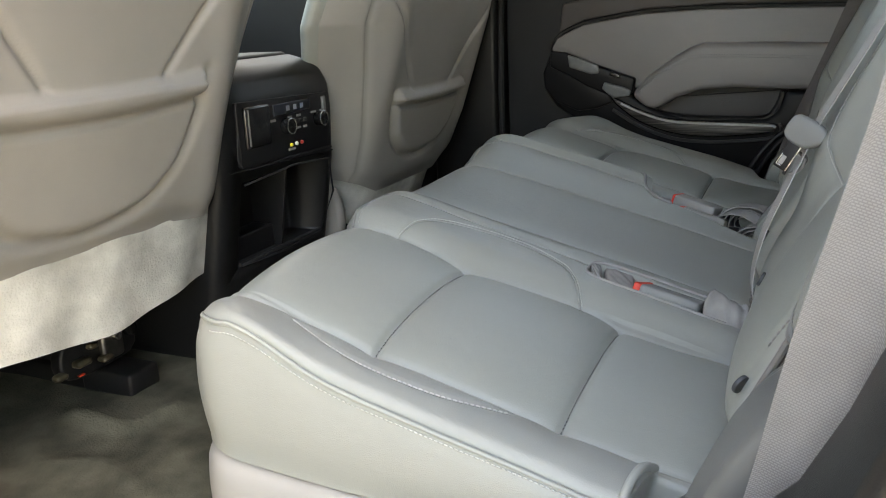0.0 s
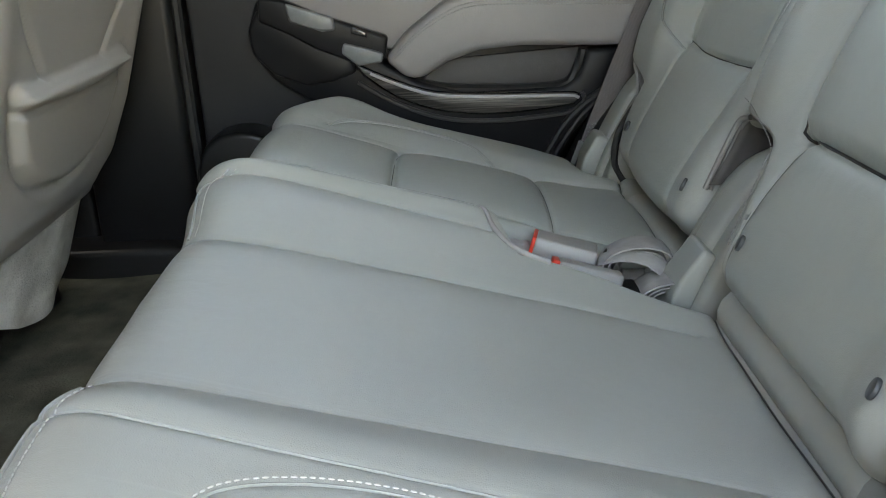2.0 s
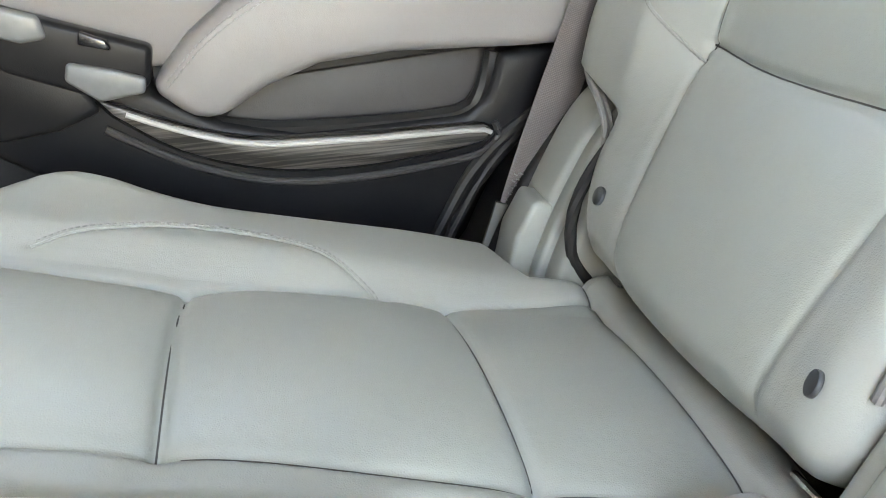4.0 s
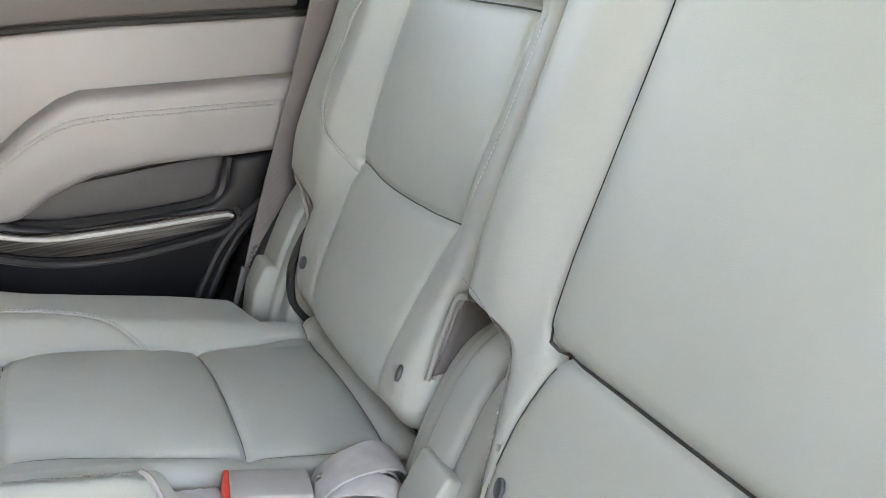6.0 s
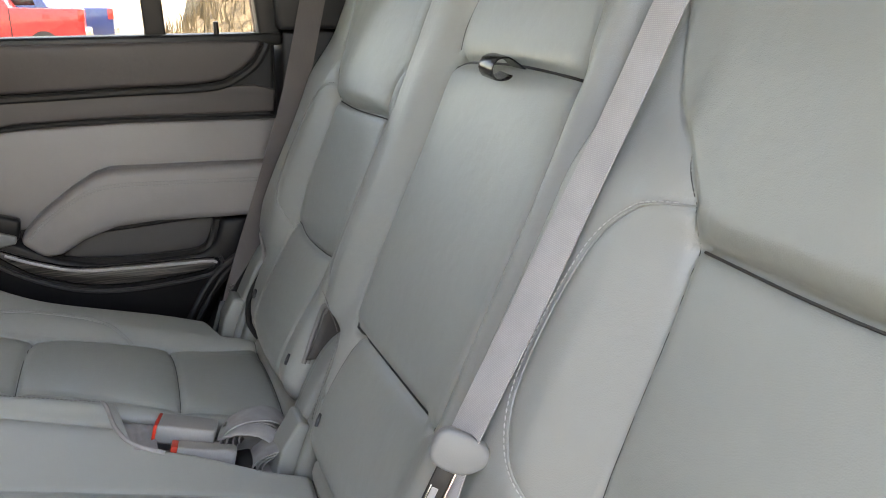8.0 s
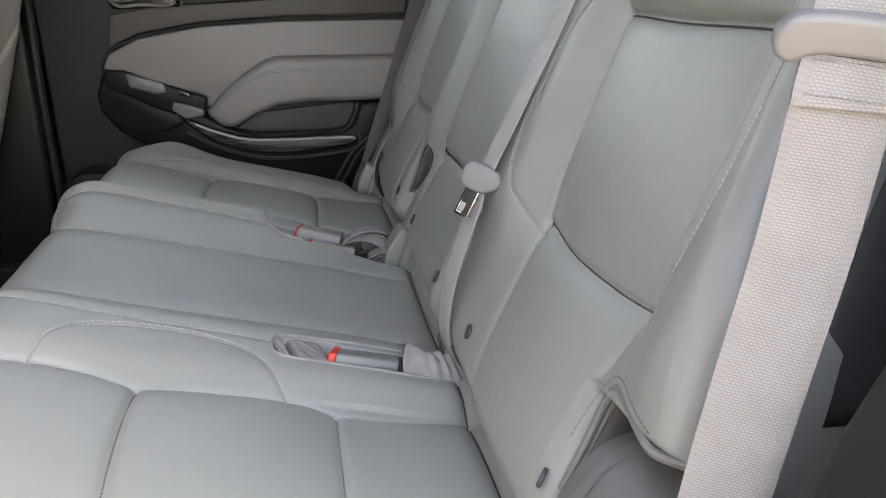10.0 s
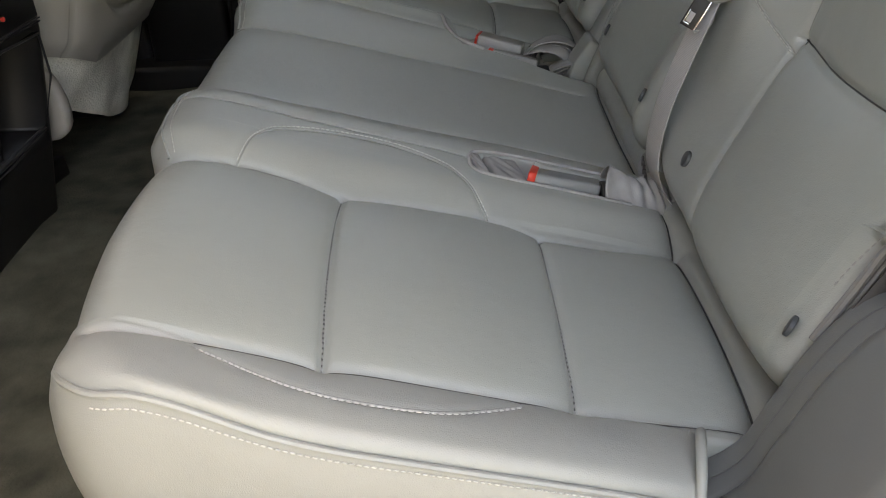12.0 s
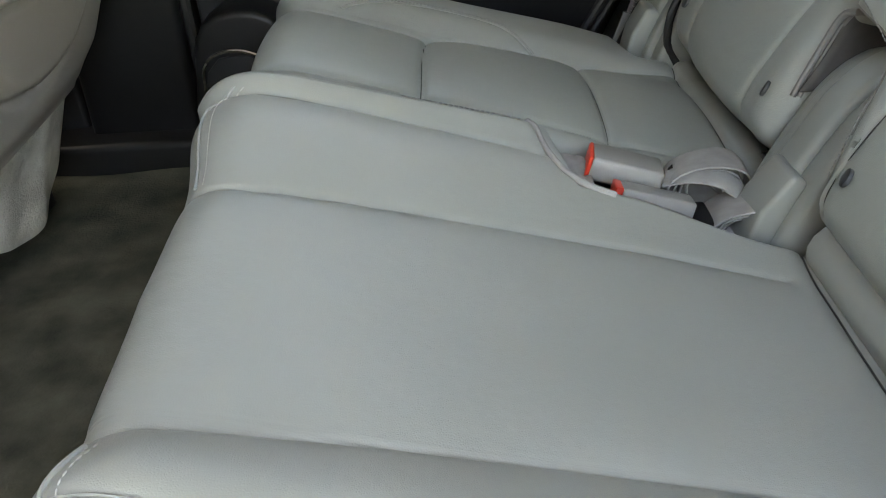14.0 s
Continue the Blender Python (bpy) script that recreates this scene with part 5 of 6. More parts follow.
def pouch(owner, x0, x1, y, w, rise, label="crumpled grey cloth sleeve"):
    """Cloth gathered over a buckle's stalk: a puffed sheet with an open hem and folds."""
    nu, nv = 44, 28
    P = np.empty((nu, nv, 3))
    for i in range(nu):
        u = i / (nu - 1)
        for j in range(nv):
            v = 2 * j / (nv - 1) - 1
            x = x0 + (x1 - x0) * u
            arch = math.sqrt(max(0.0, 1 - v * v * 0.98))
            pleat = 0.0042 * math.sin(34 * u ** 1.6 + 4.5 * v) * u + 0.003 * math.sin(9 * u + 7 * v) * u
            hem = 0.0025 * math.exp(-(u / 0.05) ** 2)
            z = 0.4405 - 0.262 * x + (rise + hem) * arch * (1 - 0.30 * u) + pleat
            P[i, j] = (x + 0.004 * math.sin(3 * v + 1) * (1 - u), y + w * v * (1 - 0.12 * u) + 0.003 * math.sin(12 * u), z)
    return grid("fabric_sleeve", P, SLEEVE, owner, label, flip=True, thick=0.0018)


slot_rim = [(-0.168 + 0.110 * math.copysign(abs(math.cos(a)) ** (1 / 3), math.cos(a)), 0.867 + 0.0325 * math.copysign(abs(math.sin(a)) ** 0.5, math.sin(a))) for a in np.radians(np.arange(78, 285, 6))]
part("slot_piping", tube([WIDE.at(c, y, 0.0002)[0] for c, y in slot_rim], 0.0022, 8), SLEEVE, bench_wide, "cloth piping round the buckle slot")
pouch(bk, -0.122, -0.046, 0.866, 0.031, 0.044)
part("stalk", prism(soft_poly([(0.836, 0.455), (0.842, 0.490), (0.861, 0.503), (0.880, 0.490), (0.886, 0.455)], 0.006), -0.130, -0.116, "x", 0.003), RUBBER, bk, "black block for the shade in the slot in the sleeve")
pouch(bk, -0.105, -0.050, 0.893, 0.014, 0.026)
bk2, bkm2 = buckle("wide grey belt buckle with red button in the slot between cushions", -0.240, 1.396, 0.507, -6, 0.027, 0.12, -8, 0.0055)
bk3, bkm3 = buckle("second grey belt buckle lying lower in the slot", -0.222, 1.338, 0.497, -3, 0.017, 0.1, -12, 0.009)
part("slot_hem", tube(smooth_line([tuple(WIDE.at(c, y, 0.001)[0]) for c, y in ((-0.312, 1.402), (-0.306, 1.385), (-0.300, 1.360), (-0.294, 1.335), (-0.284, 1.314), (-0.266, 1.300), (-0.240, 1.292))], 0.006), 0.0030, 8), SLEEVE, bk2, "grey cloth hem of the slot")
part("slot_liner", box((-0.295, 1.30, 0.40), (-0.05, 1.44, 0.452), 0.006), SLEEVE, bk2)


def strap_loop(owner, path, across, w=0.040):
    part("strap_loop", ribbon(path, across, w, 0.0026, 0.0008), SLEEVE, owner, "folded grey cloth strap")


def rolled_strap(owner, cx, cy, cz, radius, w, layers, lean):
    """Cloth doubled back on itself in staggered layers over a buckle's stalk."""
    for k in range(layers):
        r = radius * (1 - 0.20 * k)
        arc = [(cx + r * math.cos(a) * 1.25, cy + 0.004 * k + 0.003 * math.sin(3 * a), cz + r * math.sin(a) * (1.0 + 0.08 * k)) for a in np.radians(np.linspace(205, -35, 9))]
        strap_loop(owner, arc, (lean, 1, 0.10 * (k - 1)), w - 0.007 * k)


rolled_strap(bk2, -0.118, 1.392, 0.468, 0.037, 0.050, 4, 0.15)
rolled_strap(bk3, -0.090, 1.338, 0.448, 0.036, 0.056, 3, 0.10)
strap_loop(bk2, [(-0.165, 1.385, 0.486), (-0.140, 1.372, 0.497), (-0.112, 1.362, 0.494), (-0.090, 1.352, 0.476), (-0.080, 1.346, 0.452)], (0.5, 1, 0.3), 0.026)
part("release_pin", disc((-0.152, 1.402, 0.488), (0.5, -0.4, 0.8), 0.005, 0.008, 0.0015), CHROME, bk2, "bright stalk rivet")
# black block added deep in the slot, standing in for its shade
part("shadow_well", box((-0.150, 1.315, 0.40), (-0.128, 1.365, 0.470), 0.004), RUBBER, bk3, "black block for the shade in the slot")
def cloth_pad(owner, x0, x1, y, w, top, label):
    """A soft cloth block filling a slot: rounded at the rim, faintly puckered."""
    u, v = np.meshgrid(np.linspace(0, 1, 26), np.linspace(-1, 1, 26), indexing="ij")
    x = x0 + (x1 - x0) * u - 0.25 * w * v
    drop = 0.012 * (1 - (1 - np.abs(2 * u - 1) ** 8) * (1 - np.abs(v) ** 12))
    z = 0.4445 - 0.262 * x + top - drop + 0.0006 * np.sin(13 * u + 3 * v) + 0.0004 * np.sin(9 * v + 21 * u)
    grid("slot_cloth", np.stack([x, y + w * v, z], -1), LINING, owner, label, flip=True)


LINING = material("lining_cloth", (0.29, 0.278, 0.268), 0.85, spec=0.2, grain=0.7, grain_size=0.0009, vary=0.10, vary_size=0.02)
cloth_pad(bk, -0.2545, -0.2125, 0.8665, 0.0300, 0.0185, "pale cloth filling the buckle slot")
cloth_pad(bk, -0.2735, -0.2575, 0.868, 0.0245, 0.0195, "folded cloth end of the buckle slot")
for e, y, x0, x1, w in ((bk2, 1.372, -0.300, -0.245, 0.052),):
    gridx = np.linspace(0, 1, 26)
    P = np.array([[(x0 + (x1 - x0) * u, y - w + 2 * w * v, 0.4445 - 0.262 * (x0 + (x1 - x0) * u) + (0.010 if y < 1 else -0.001) - 0.013 * math.sin(min(1, u * 1.1) * math.pi * 0.9) * (1 - (2 * v - 1) ** 4) - 0.010 * abs(2 * v - 1) ** 5 + 0.0006 * math.sin(31 * u + 5 * v)) for v in gridx] for u in gridx])
    grid("slot_cloth", P, SLEEVE, e, "grey cloth slot lining", flip=True)


# ---- front seats ----
def front_seat(label, mid, x0, up, inner, wide=0.0, long=0.105, raised=0.45, pocket_at=(0.0, 1.0, 1.0), tuck=0.055):
    """A front seat seen from behind. up: how far it is raised; inner: +1 where its inner side has the larger y."""
    e = thing("front_seat", label, "car seat", (x0 - 0.3, mid, FLOOR))
    zs, ys = np.linspace(0.485, 1.20, 150), np.linspace(-1, 1, 161)
    Z, U = np.meshgrid(zs, ys, indexing="ij")
    half = np.interp(Z, [0.48, 0.62, 0.75, 0.85, 0.90, 0.98, 1.05, 1.20], [0.275, 0.300, 0.335, 0.372, 0.362, 0.318, 0.28, 0.21]) + wide * np.interp(Z, [0.48, 0.62, 0.95], [2.1, 1.9, 1.0])
    V = U * half                                                    # metres from the middle
    wrap = np.interp(Z, [0.48, 0.7, 0.95, 1.2], [0.12, 0.11, 0.09, 0.08])
    X = x0 + 0.30 * (Z - 0.71) - wrap * np.where(U * inner < 0, 0.45, 1.0) * np.abs(U) ** 5
    X = X + 0.016 * np.exp(-((np.abs(V) - 0.225) / 0.045) ** 2) - 0.012 * np.exp(-((Z - 0.485) / 0.02) ** 2)
    pocket = np.array([(0.705, -0.180), (0.66, -0.170), (0.605, -0.145), (0.570, -0.10), (0.554, -0.05), (0.550, 0.0), (0.554, 0.05), (0.570, 0.10), (0.605, 0.145), (0.66, 0.170), (0.705, 0.180)])
    line = smooth_line(pocket, 0.01)
    shift, broad, tall = pocket_at
    Vp, Zp = (V - shift) / broad, 0.705 - (0.705 - Z) / tall
    g = gap_to(line, Zp, Vp)
    X = X - 0.012 * np.exp(-(g / 0.008) ** 2)
    hw = np.interp(Zp, [0.549, 0.57, 0.61, 0.66, 0.705], [0.0, 0.10, 0.150, 0.170, 0.18])
    inside = step(hw - np.abs(Vp), 0.0, 0.02) * (Zp < 0.695) * (Zp > 0.545)
    X = X + 0.010 * inside
    rim = 0.700 + 0.010 * (Vp / 0.18) ** 2
    X = X + 0.015 * np.exp(-((Zp - rim + 0.013) / 0.0125) ** 4) * (1 - step(np.abs(Vp), 0.160, 0.195))
    X = X - 0.010 * np.exp(-((Zp - rim + 0.031) / 0.004) ** 2) * (1 - step(np.abs(Vp), 0.170, 0.180))
    X = X - 0.007 * np.exp(-((np.abs(U) - 0.80) / 0.012) ** 2)
    fan = 0.10 + 0.80 * (Z - 0.71)
    X = X - 0.010 * np.exp(-((np.abs(V) - fan) / 0.007) ** 2) * step(Z, 0.70, 0.715)
    Y = mid + V
    Z = Z + raised * np.clip(np.abs(V) - 0.15, 0, 0.12) * np.clip((0.62 - Z) / 0.135, 0, 1)
    Z = Z + up
    grid("back_panel", np.stack([X, Y, Z], -1), VINYL, e, "grey vinyl back panel with map pocket")
    X2 = x0 + 0.30 * (Z - up - 0.71) - 0.20 + 0.06 * np.abs(U) ** 4 - 0.0 * Z
    X2 = np.minimum(X2, X - 0.02)
    grid("backrest", np.stack([X2, Y, Z], -1), LEATHER, e, flip=True)
    for s in (0, -1):
        k = np.linspace(0, 1, 10)
        sgn = -1 if s == 0 else 1
        q = np.stack([X[:, s, None] * (1 - k) + X2[:, s, None] * k, Y[:, s, None] + 0.018 * np.sin(k * math.pi) * sgn, Z[:, s, None] + 0 * k], -1)
        grid("side_bolster", q, LEATHER, e, flip=(s == 0))
    k = np.linspace(0, 1, 10)
    q = np.stack([X[-1, None, :] * (1 - k[:, None]) + X2[-1, None, :] * k[:, None], Y[-1, None, :] + 0 * k[:, None], Z[-1, None, :] + 0.03 * np.sin(k[:, None] * math.pi)], -1)
    grid("top_edge", q, LEATHER, e)
    # fleece skirt under the panel
    zz, uu = np.meshgrid(np.linspace(0, 1, 24), np.linspace(-1, 1, 80), indexing="ij")
    skx = x0 + 0.30 * (0.50 - 0.71) - 0.012 - (0.12 - 2.4 * wide) * np.abs(uu) ** 5 - tuck * zz + 0.004 * np.sin(uu * 15) * zz
    skz = 0.507 + 0.09 * raised * np.abs(uu) ** 3 + up - (long + 0.012 * np.sin(uu * 5 + 1) - (0.05 - wide) * (np.abs(uu) ** 6 if raised > 0 else 2.5 * np.abs(uu) ** 14) - (1.1 * (long - 0.105) * (raised > 0)) * np.abs(uu) ** 2 * (2.2 - np.abs(uu))) * zz
    grid("skirt", np.stack([skx, mid + uu * (0.272 + 2 * wide), skz], -1), SKIRT, e, "pale fleece skirt panel")
    part("seat_cushion", box((x0 - 0.70, mid - 0.25, 0.40 + up), (x0 - 0.20, mid + 0.25, 0.54 + up), 0.05, 4), LEATHER, e)
    for y in (mid - 0.20, mid + 0.15):
        part("track", box((x0 - 0.62, y - 0.030, FLOOR), (x0 - 0.185, y + 0.030, FLOOR + 0.036), 0.004), BLACK, e, "black steel seat track")
        part("track_cap", box((x0 - 0.29, y - 0.034, FLOOR), (x0 - 0.18, y + 0.034, FLOOR + 0.040), 0.006), BLACK, e)
        part("slider", box((x0 - 0.60, y - 0.018, FLOOR + 0.033), (x0 - 0.30, y + 0.018, 0.42 + up), 0.006), BLACK, e)
        part("bracket", box((x0 - 0.31, y - 0.022, FLOOR + 0.05), (x0 - 0.24, y + 0.026, FLOOR + 0.10), 0.008), STEEL, e, "greasy steel slider bracket")
        part("bolt", disc((x0 - 0.236, y + 0.006, FLOOR + 0.090), (1, 0, 0), 0.007, 0.012, 0.002), CHROME, e)
    y = mid + 0.15 if inner > 0 else mid - 0.20
    OLIVE = material("greasy_olive", (0.055, 0.046, 0.028), 0.35, vary=0.4, vary_size=0.01)
    for dx, dy, dz, sx, sy, sz in ((-0.245, -0.065, 0.070, 0.022, 0.030, 0.012), (-0.238, -0.045, 0.092, 0.014, 0.020, 0.010), (-0.250, -0.105, 0.060, 0.018, 0.022, 0.011), (-0.240, -0.020, 0.060, 0.020, 0.024, 0.010)):
        part("slider_piece", box((x0 + dx - sx / 2, y + dy - sy / 2, FLOOR + dz - sz / 2), (x0 + dx + sx / 2, y + dy + sy / 2, FLOOR + dz + sz / 2), 0.005), OLIVE, e, "greasy olive slider piece")
    part("motor_bracket", prism(soft_poly([(y - 0.085, FLOOR + 0.045), (y - 0.092, FLOOR + 0.10), (y - 0.02, FLOOR + 0.115), (y + 0.055, FLOOR + 0.105), (y + 0.060, FLOOR + 0.075), (y + 0.045, FLOOR + 0.045)], 0.012), x0 - 0.275, x0 - 0.250, "x", 0.005), BLACK, e, "black pressed steel motor bracket")
    part("bracket_boss", disc((x0 - 0.248, y + 0.045, FLOOR + 0.088), (1, 0, 0), 0.013, 0.016, 0.004), GLOSS, e, "black bracket boss")
    part("orange_clip", box((x0 - 0.240, y - 0.082, FLOOR + 0.052), (x0 - 0.234, y - 0.070, FLOOR + 0.055), 0.001), RED, e, "small orange clip")
    if inner < 0:
        part("recliner_cover", prism(soft_poly([(x0 - 0.16, 0.40 + up), (x0 - 0.10, 0.41 + up), (x0 - 0.09, 0.47 + up), (x0 - 0.12, 0.53 + up), (x0 - 0.20, 0.52 + up), (x0 - 0.22, 0.43 + up)], 0.02), mid + inner * 0.272, mid + inner * 0.300, "y", 0.010), VINYL, e, "rounded grey recliner cover")
    return e


front_seat("raised grey front seat with map pocket and fleece skirt", 0.645, -0.828, 0.092, 1, 0.028, 0.150, -0.12, (-0.03, 1.19, 1.226), 0.030)
front_seat("grey front seat with map pocket beside the far pillar", 1.60, -0.828, 0.0, -1, 0.0, 0.165)


# ---- centre console ----
console = thing("centre_console", "black centre console with rear climate controls and storage cubby", "console", (-1.1, 1.10, FLOOR))
cutter = part("cutter", prism([(-0.80, 0.45), (-0.80, 0.604), (-1.0, 0.604), (-1.0, 0.45)], 0.960, 1.232, "y", 0.006), RUBBER)
body = part("console_body", prism([(-1.75, FLOOR), (-0.96, FLOOR), (-0.93, 0.42), (-0.895, 0.60), (-0.889, 0.70), (-0.893, 0.748), (-0.915, 0.785), (-0.97, 0.80), (-1.75, 0.80)], 0.905, 1.268, "y", 0.024, 4, 25), BLACK)
hollow = body.modifiers.new("hollow", "BOOLEAN")
hollow.object, hollow.operation, hollow.solver = cutter, "DIFFERENCE", "EXACT"
bpy.context.view_layer.update()
carved = bpy.data.meshes.new_from_object(body.evaluated_get(bpy.context.evaluated_depsgraph_get()))
body.modifiers.clear()
body.data = carved
bpy.data.objects.remove(cutter)
finish(body, console, "")
part("console_lid", box((-1.5, 0.925, 0.785), (-0.975, 1.248, 0.806), 0.008), CHARCOAL, console, "padded console lid")
PANEL = material("control_black", (0.012, 0.012, 0.013), 0.38, spec=0.25, vary=0.2)
cp = part("control_panel", prism([(0.955, 0.630), (1.236, 0.624), (1.236, 0.728), (0.955, 0.738)], -0.893, -0.884, "x", 0.002), PANEL, console, "black rear control panel")
part("outlet_cover", box((-0.886, 0.968, 0.658), (-0.876, 1.038, 0.729), 0.006), GLOSS, cp, "square outlet cover")
part("display", box((-0.886, 1.054, 0.703), (-0.881, 1.171, 0.724), 0.002), material("display_glass", (0.02, 0.023, 0.03), 0.2), cp)
for k in range(3):
    part("segment", box((-0.8812, 1.092 + 0.022 * k, 0.709), (-0.8806, 1.102 + 0.022 * k, 0.718)), material("pale_segment", (0.22, 0.25, 0.28), 0.4), cp, "pale display segment", smooth=False)
for y in (1.086, 1.194):
    part("knob", disc((-0.876, y, 0.683), (1, 0, 0), 0.014, 0.018, 0.003), GLOSS, cp)
    part("knob_ring", tube([(-0.868, y + 0.0135 * math.cos(a), 0.683 + 0.0135 * math.sin(a)) for a in [2 * math.pi * k / 20 for k in range(21)]], 0.0014, 6), CHROME, cp, "bright knob ring")
for k in range(3):
    part("key", box((-0.885, 1.114 + 0.016 * k, 0.683), (-0.881, 1.124 + 0.016 * k, 0.690), 0.001), CHARCOAL, cp)
for k, colr in enumerate(((0.75, 0.6, 0.05), (0.75, 0.75, 0.7), (0.65, 0.05, 0.04))):
    jm = material("jack_ring", colr, 0.35)
    part("jack", disc((-0.883, 1.100 + 0.017 * k, 0.647), (1, 0, 0), 0.0033, 0.006, 0.001), jm, cp, ("yellow jack", "white jack", "red jack")[k])
# rim highlight of the outlet cover, drawn as a paler bar
part("outlet_highlight", tube([(-0.875, 0.973, 0.664), (-0.875, 0.973, 0.725)], 0.0016, 6), PLASTIC_DARK, cp, "paler line for the highlight on the outlet cover's rim")
part("bezel_edge", tube(smooth_line([(-0.883, 1.236, 0.622), (-0.884, 1.10, 0.626), (-0.884, 0.957, 0.629), (-0.884, 0.953, 0.690), (-0.884, 0.954, 0.738)], 0.02), 0.0010, 6), CHARCOAL, cp, "thin charcoal panel edge")
part("usb_cover", box((-0.885, 1.212, 0.690), (-0.880, 1.224, 0.722), 0.002), PLASTIC, cp, "small grey cover")
part("cubby_edge", tube(smooth_line([(-0.889, 0.962, 0.600), (-0.889, 1.230, 0.600), (-0.9195, 1.226, 0.454), (-0.9195, 0.966, 0.454)], 0.2, closed=False), 0.002, 6), CHARCOAL, console)
part("cubby_divider", prism([(-0.94, 0.446), (-0.912, 0.606), (-1.01, 0.606), (-1.01, 0.446)], 1.116, 1.122, "y", 0.001), BLACK, console)
part("cubby_step", box((-1.01, 0.955, 0.446), (-0.955, 1.118, 0.492), 0.004), BLACK, console)
part("cubby_lip", tube([(-0.922, 0.966, 0.455), (-0.921, 1.10, 0.455), (-0.921, 1.226, 0.455)], 0.004, 8), CHARCOAL, console, "rounded cubby lip")
MARK = material("pale_print", (0.22, 0.22, 0.215), 0.6)
for y, z, w in ((1.046, 0.697, 0.018), (1.10, 0.697, 0.012), (1.128, 0.697, 0.012), (1.178, 0.697, 0.016), (1.102, 0.675, 0.014), (1.124, 0.675, 0.014), (1.146, 0.675, 0.010), (1.098, 0.640, 0.02), (1.206, 0.697, 0.010)):
    part("print", box((-0.8815, y - w / 2, z - 0.002), (-0.8795, y + w / 2, z + 0.002)), MARK, cp, smooth=False)
part("console_line", tube([(-0.894, 0.93, 0.625), (-0.894, 1.10, 0.618), (-0.894, 1.255, 0.612)], 0.0015, 6), RUBBER, console)

arm_st = out_to([(-0.425, 0.662), (-0.385, 0.700), (-0.34, 0.729), (-0.30, 0.745), (-0.25, 0.749), (-0.15, 0.746), (0.0, 0.740)], 1.9035)
for dz in (-0.016, -0.022):
    thread_along("stitching", [(x, 1.9045, z + dz) for x, z in smooth_line(arm_st, 0.01)], (0, -1, 0), THREAD_DARK, door, "grey stitching", pitch=0.006, length=0.004, r=0.0008)

# ---- outside ----
ground = thing("ground", "pale sunlit gravel with a brown brushy bank", "ground", kind="structure")
G = -0.42
part("earth", box((-300, -300, G - 1), (300, 300, G)), material("pale_gravel", (0.165, 0.15, 0.128), 0.95, grain=0.6, grain_size=0.05, vary=0.3, vary_size=0.7, tint=(0.25, 0.232, 0.203)), ground)
bx, by = np.meshgrid(np.r_[np.linspace(-3, 2.5, 150), np.linspace(2.6, 14, 60)], np.linspace(7.5, 22, 120), indexing="ij")
bz = np.array([[1.6 * noise.noise((x * 0.35, y * 0.35, 3.1)) + 0.5 * noise.noise((x * 1.7, y * 1.7, 5.0)) + 0.22 * noise.noise((x * 5, y * 5, 1.0)) for x, y in zip(rx_, ry_)] for rx_, ry_ in zip(bx, by)])


def bank_height(x, y):
    """The bank's height over the gravel: a low shoulder that climbs and stays high further on."""
    top = np.interp(x, [-3, -0.4, -0.13, 0.234, 0.57, 1.6], [0.0, 0.80, 0.92, 1.10, 1.25, 2.3])
    return top * step(y, 7.5, 10.3) * (1 - step(y, 11.0, 15.0) * (1 - step(x, 0.8, 2.0)))


grid("bank", np.stack([bx, by, G + bank_height(bx, by) * (1 + 0.10 * bz) - 0.02], -1), material("dry_brush", (0.11, 0.082, 0.052), 0.95, grain=1.0, grain_size=0.04, vary=0.5, vary_size=0.12, tint=(0.25, 0.195, 0.12)), ground, flip=True)
random.seed(4)
verts, faces = [], []
for _ in range(2600):
    x, y = random.uniform(-0.9, 6), random.uniform(8.4, 12.5)
    z = G + float(bank_height(np.array(x), np.array(y))) + 0.03
    h, a, w = random.uniform(0.04, 0.16), random.uniform(0, 6.28), random.uniform(0.006, 0.014)
    n = len(verts)
    verts += [(x - w, y, z - 0.15), (x + w, y, z - 0.15), (x + h * 0.5 * math.cos(a), y + h * 0.5 * math.sin(a), z + h)]
    faces.append((n, n + 1, n + 2))
straw = raw("dry_grass", verts, faces, material("straw", (0.17, 0.13, 0.075), 0.8, vary=0.3, vary_size=0.05), None, smooth=False)
tagged(straw, "pale dry grass stalks on the bank outside", "grass", kind="stuff")


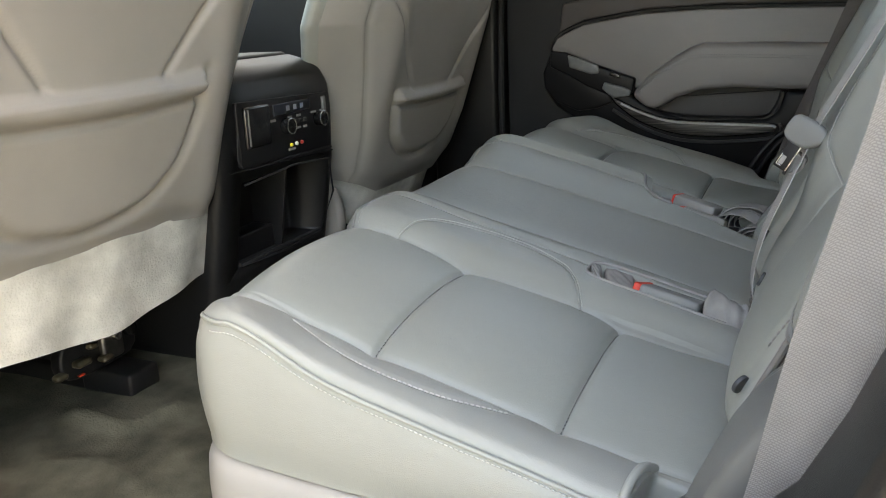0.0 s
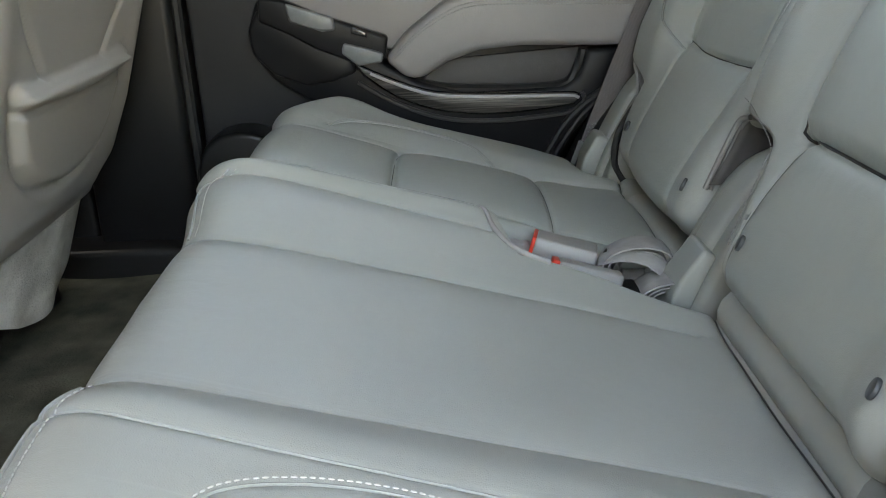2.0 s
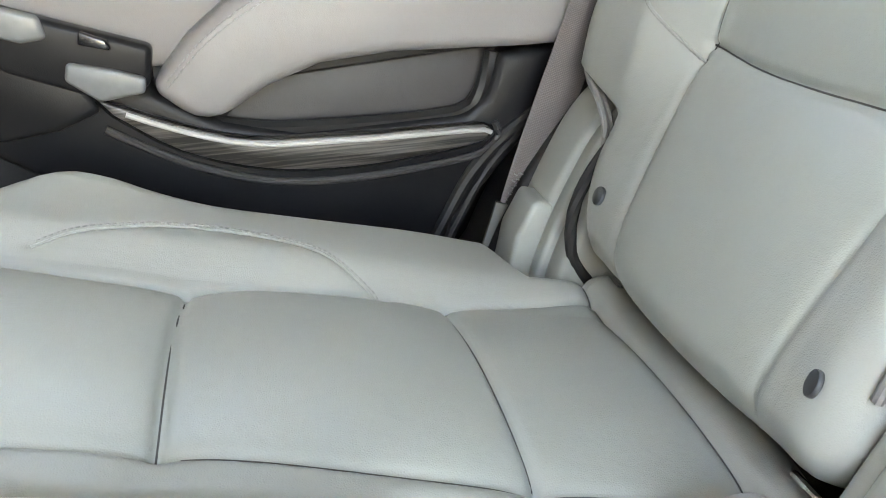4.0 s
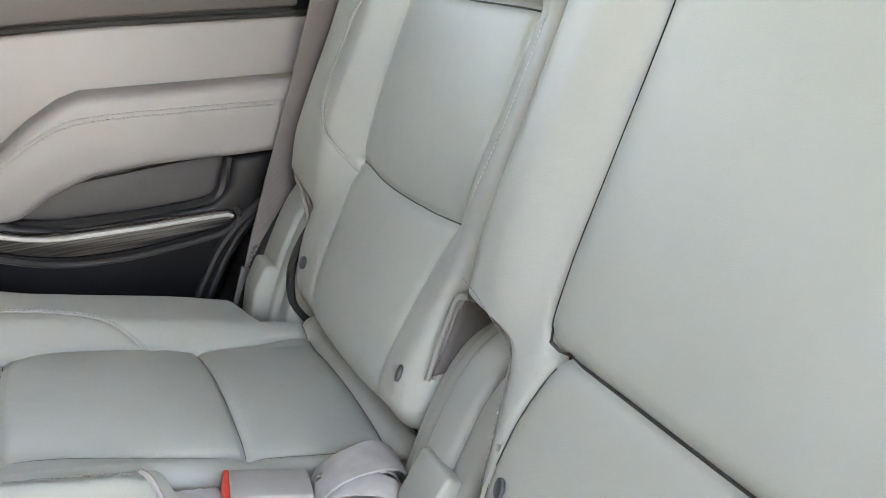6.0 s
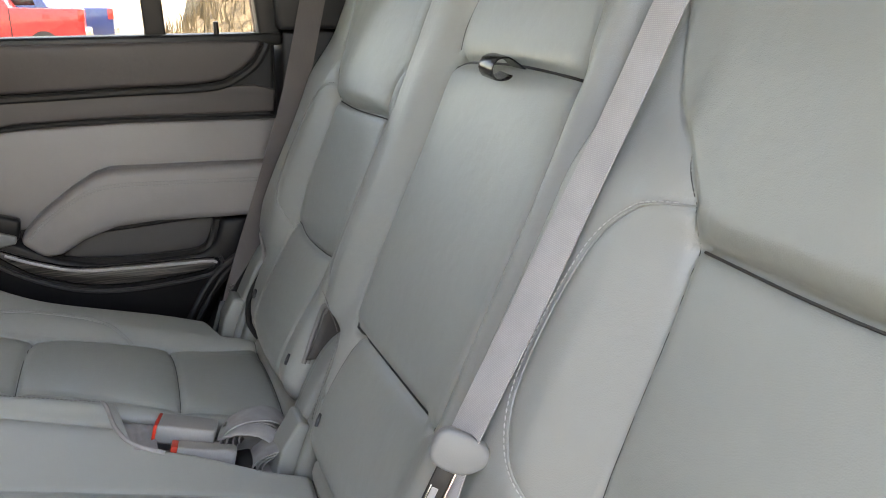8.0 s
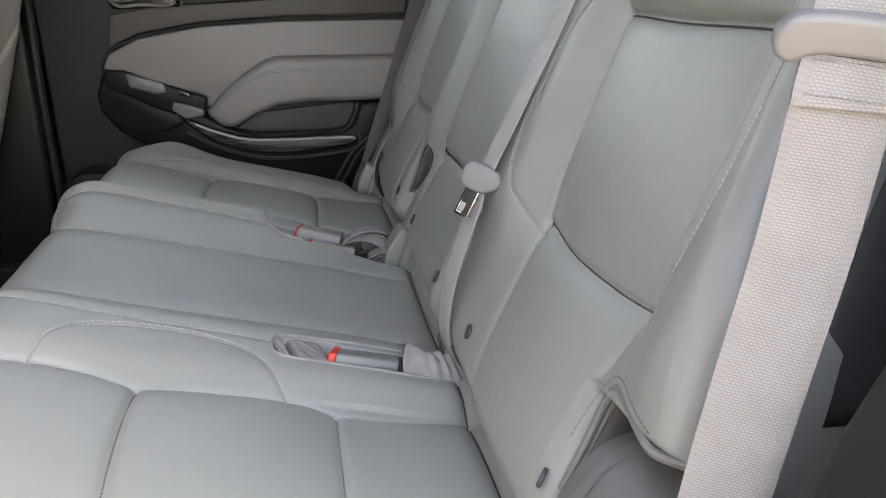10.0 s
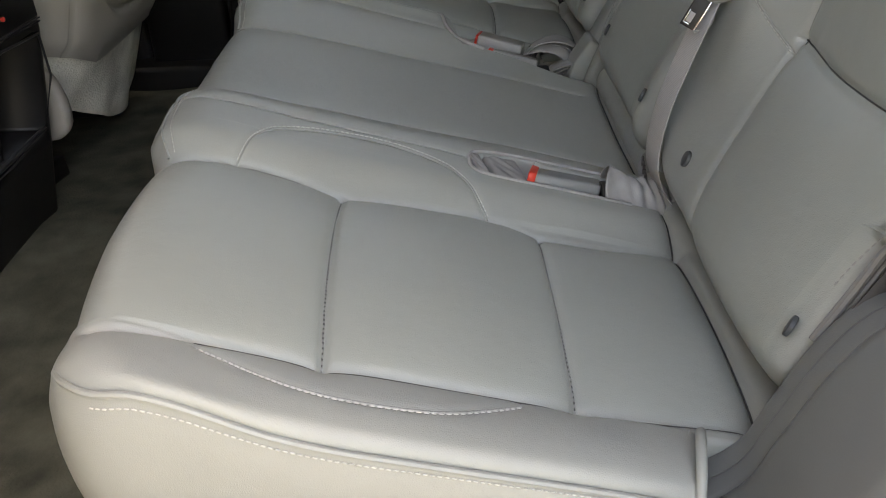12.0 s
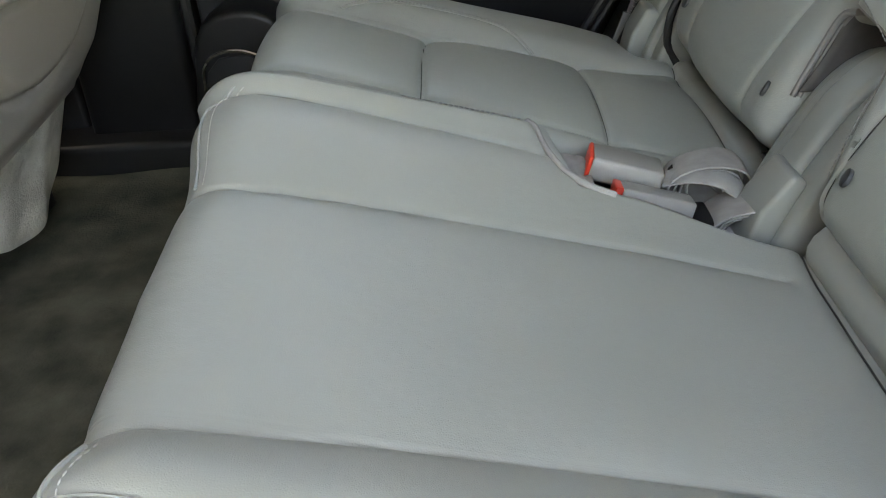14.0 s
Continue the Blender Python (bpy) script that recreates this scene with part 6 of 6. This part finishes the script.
def pickup(label, tail, y, colour, length=5.4):
    """A parked pickup seen from its side; its tail stands at x = tail and it points away along -x."""
    e = thing("parked_car", label, "car", (tail - length / 2, y, G))
    paint = material("car_paint", colour, 0.28, coat=0.8, vary=0.06, vary_size=0.6)
    prof = [(0.0, 0.55), (0.0, 1.36), (-0.33, 1.40), (-0.34, 1.42), (-0.38, 1.86), (-0.58, 1.88), (-0.70, 1.45), (-0.97, 1.30), (-1.0, 0.95), (-1.0, 0.50)]
    part("body", prism([(tail + a * length, G + b) for a, b in prof], y, y + 1.9, "y", 0.05, 4), paint, e)
    part("side_window", prism([(tail + a * length, G + b) for a, b in [(-0.40, 1.46), (-0.42, 1.80), (-0.56, 1.81), (-0.65, 1.46)]], y - 0.008, y + 0.02, "y", 0.01), GLOSS, e)
    part("door_gap", box((tail - 0.40 * length, y - 0.003, G + 0.55), (tail - 0.397 * length, y + 0.01, G + 1.45)), RUBBER, e)
    part("bed_gap", box((tail - 0.345 * length, y - 0.003, G + 0.55), (tail - 0.340 * length, y + 0.01, G + 1.40)), RUBBER, e)
    part("fuel_flap", box((tail - 1.05, y - 0.006, G + 1.10), (tail - 0.85, y + 0.01, G + 1.28), 0.008), paint, e)
    for k in (-0.20, -0.80):
        wl = part("wheel", disc((tail + k * length, y + 0.12, G + 0.40), (0, 1, 0), 0.40, 0.26, 0.04), RUBBER, e)
        part("rim", disc((tail + k * length, y - 0.01, G + 0.40), (0, 1, 0), 0.26, 0.03, 0.01), CHROME, wl)
    part("bumper", box((tail - 0.05, y + 0.02, G + 0.60), (tail + 0.16, y + 1.88, G + 0.85), 0.04), CHROME, e)
    part("tail_lamp", box((tail - 0.16, y - 0.012, G + 1.02), (tail + 0.012, y + 0.10, G + 1.34), 0.02), material("lamp_red", (0.7, 0.03, 0.02), 0.2, coat=0.8), e, "red tail lamp")
    return e


pickup("red pickup parked on pale gravel", -0.93, 26.0, (0.55, 0.025, 0.03))
pickup("dark blue pickup parked behind the red one", -0.17, 29.0, (0.03, 0.06, 0.20))
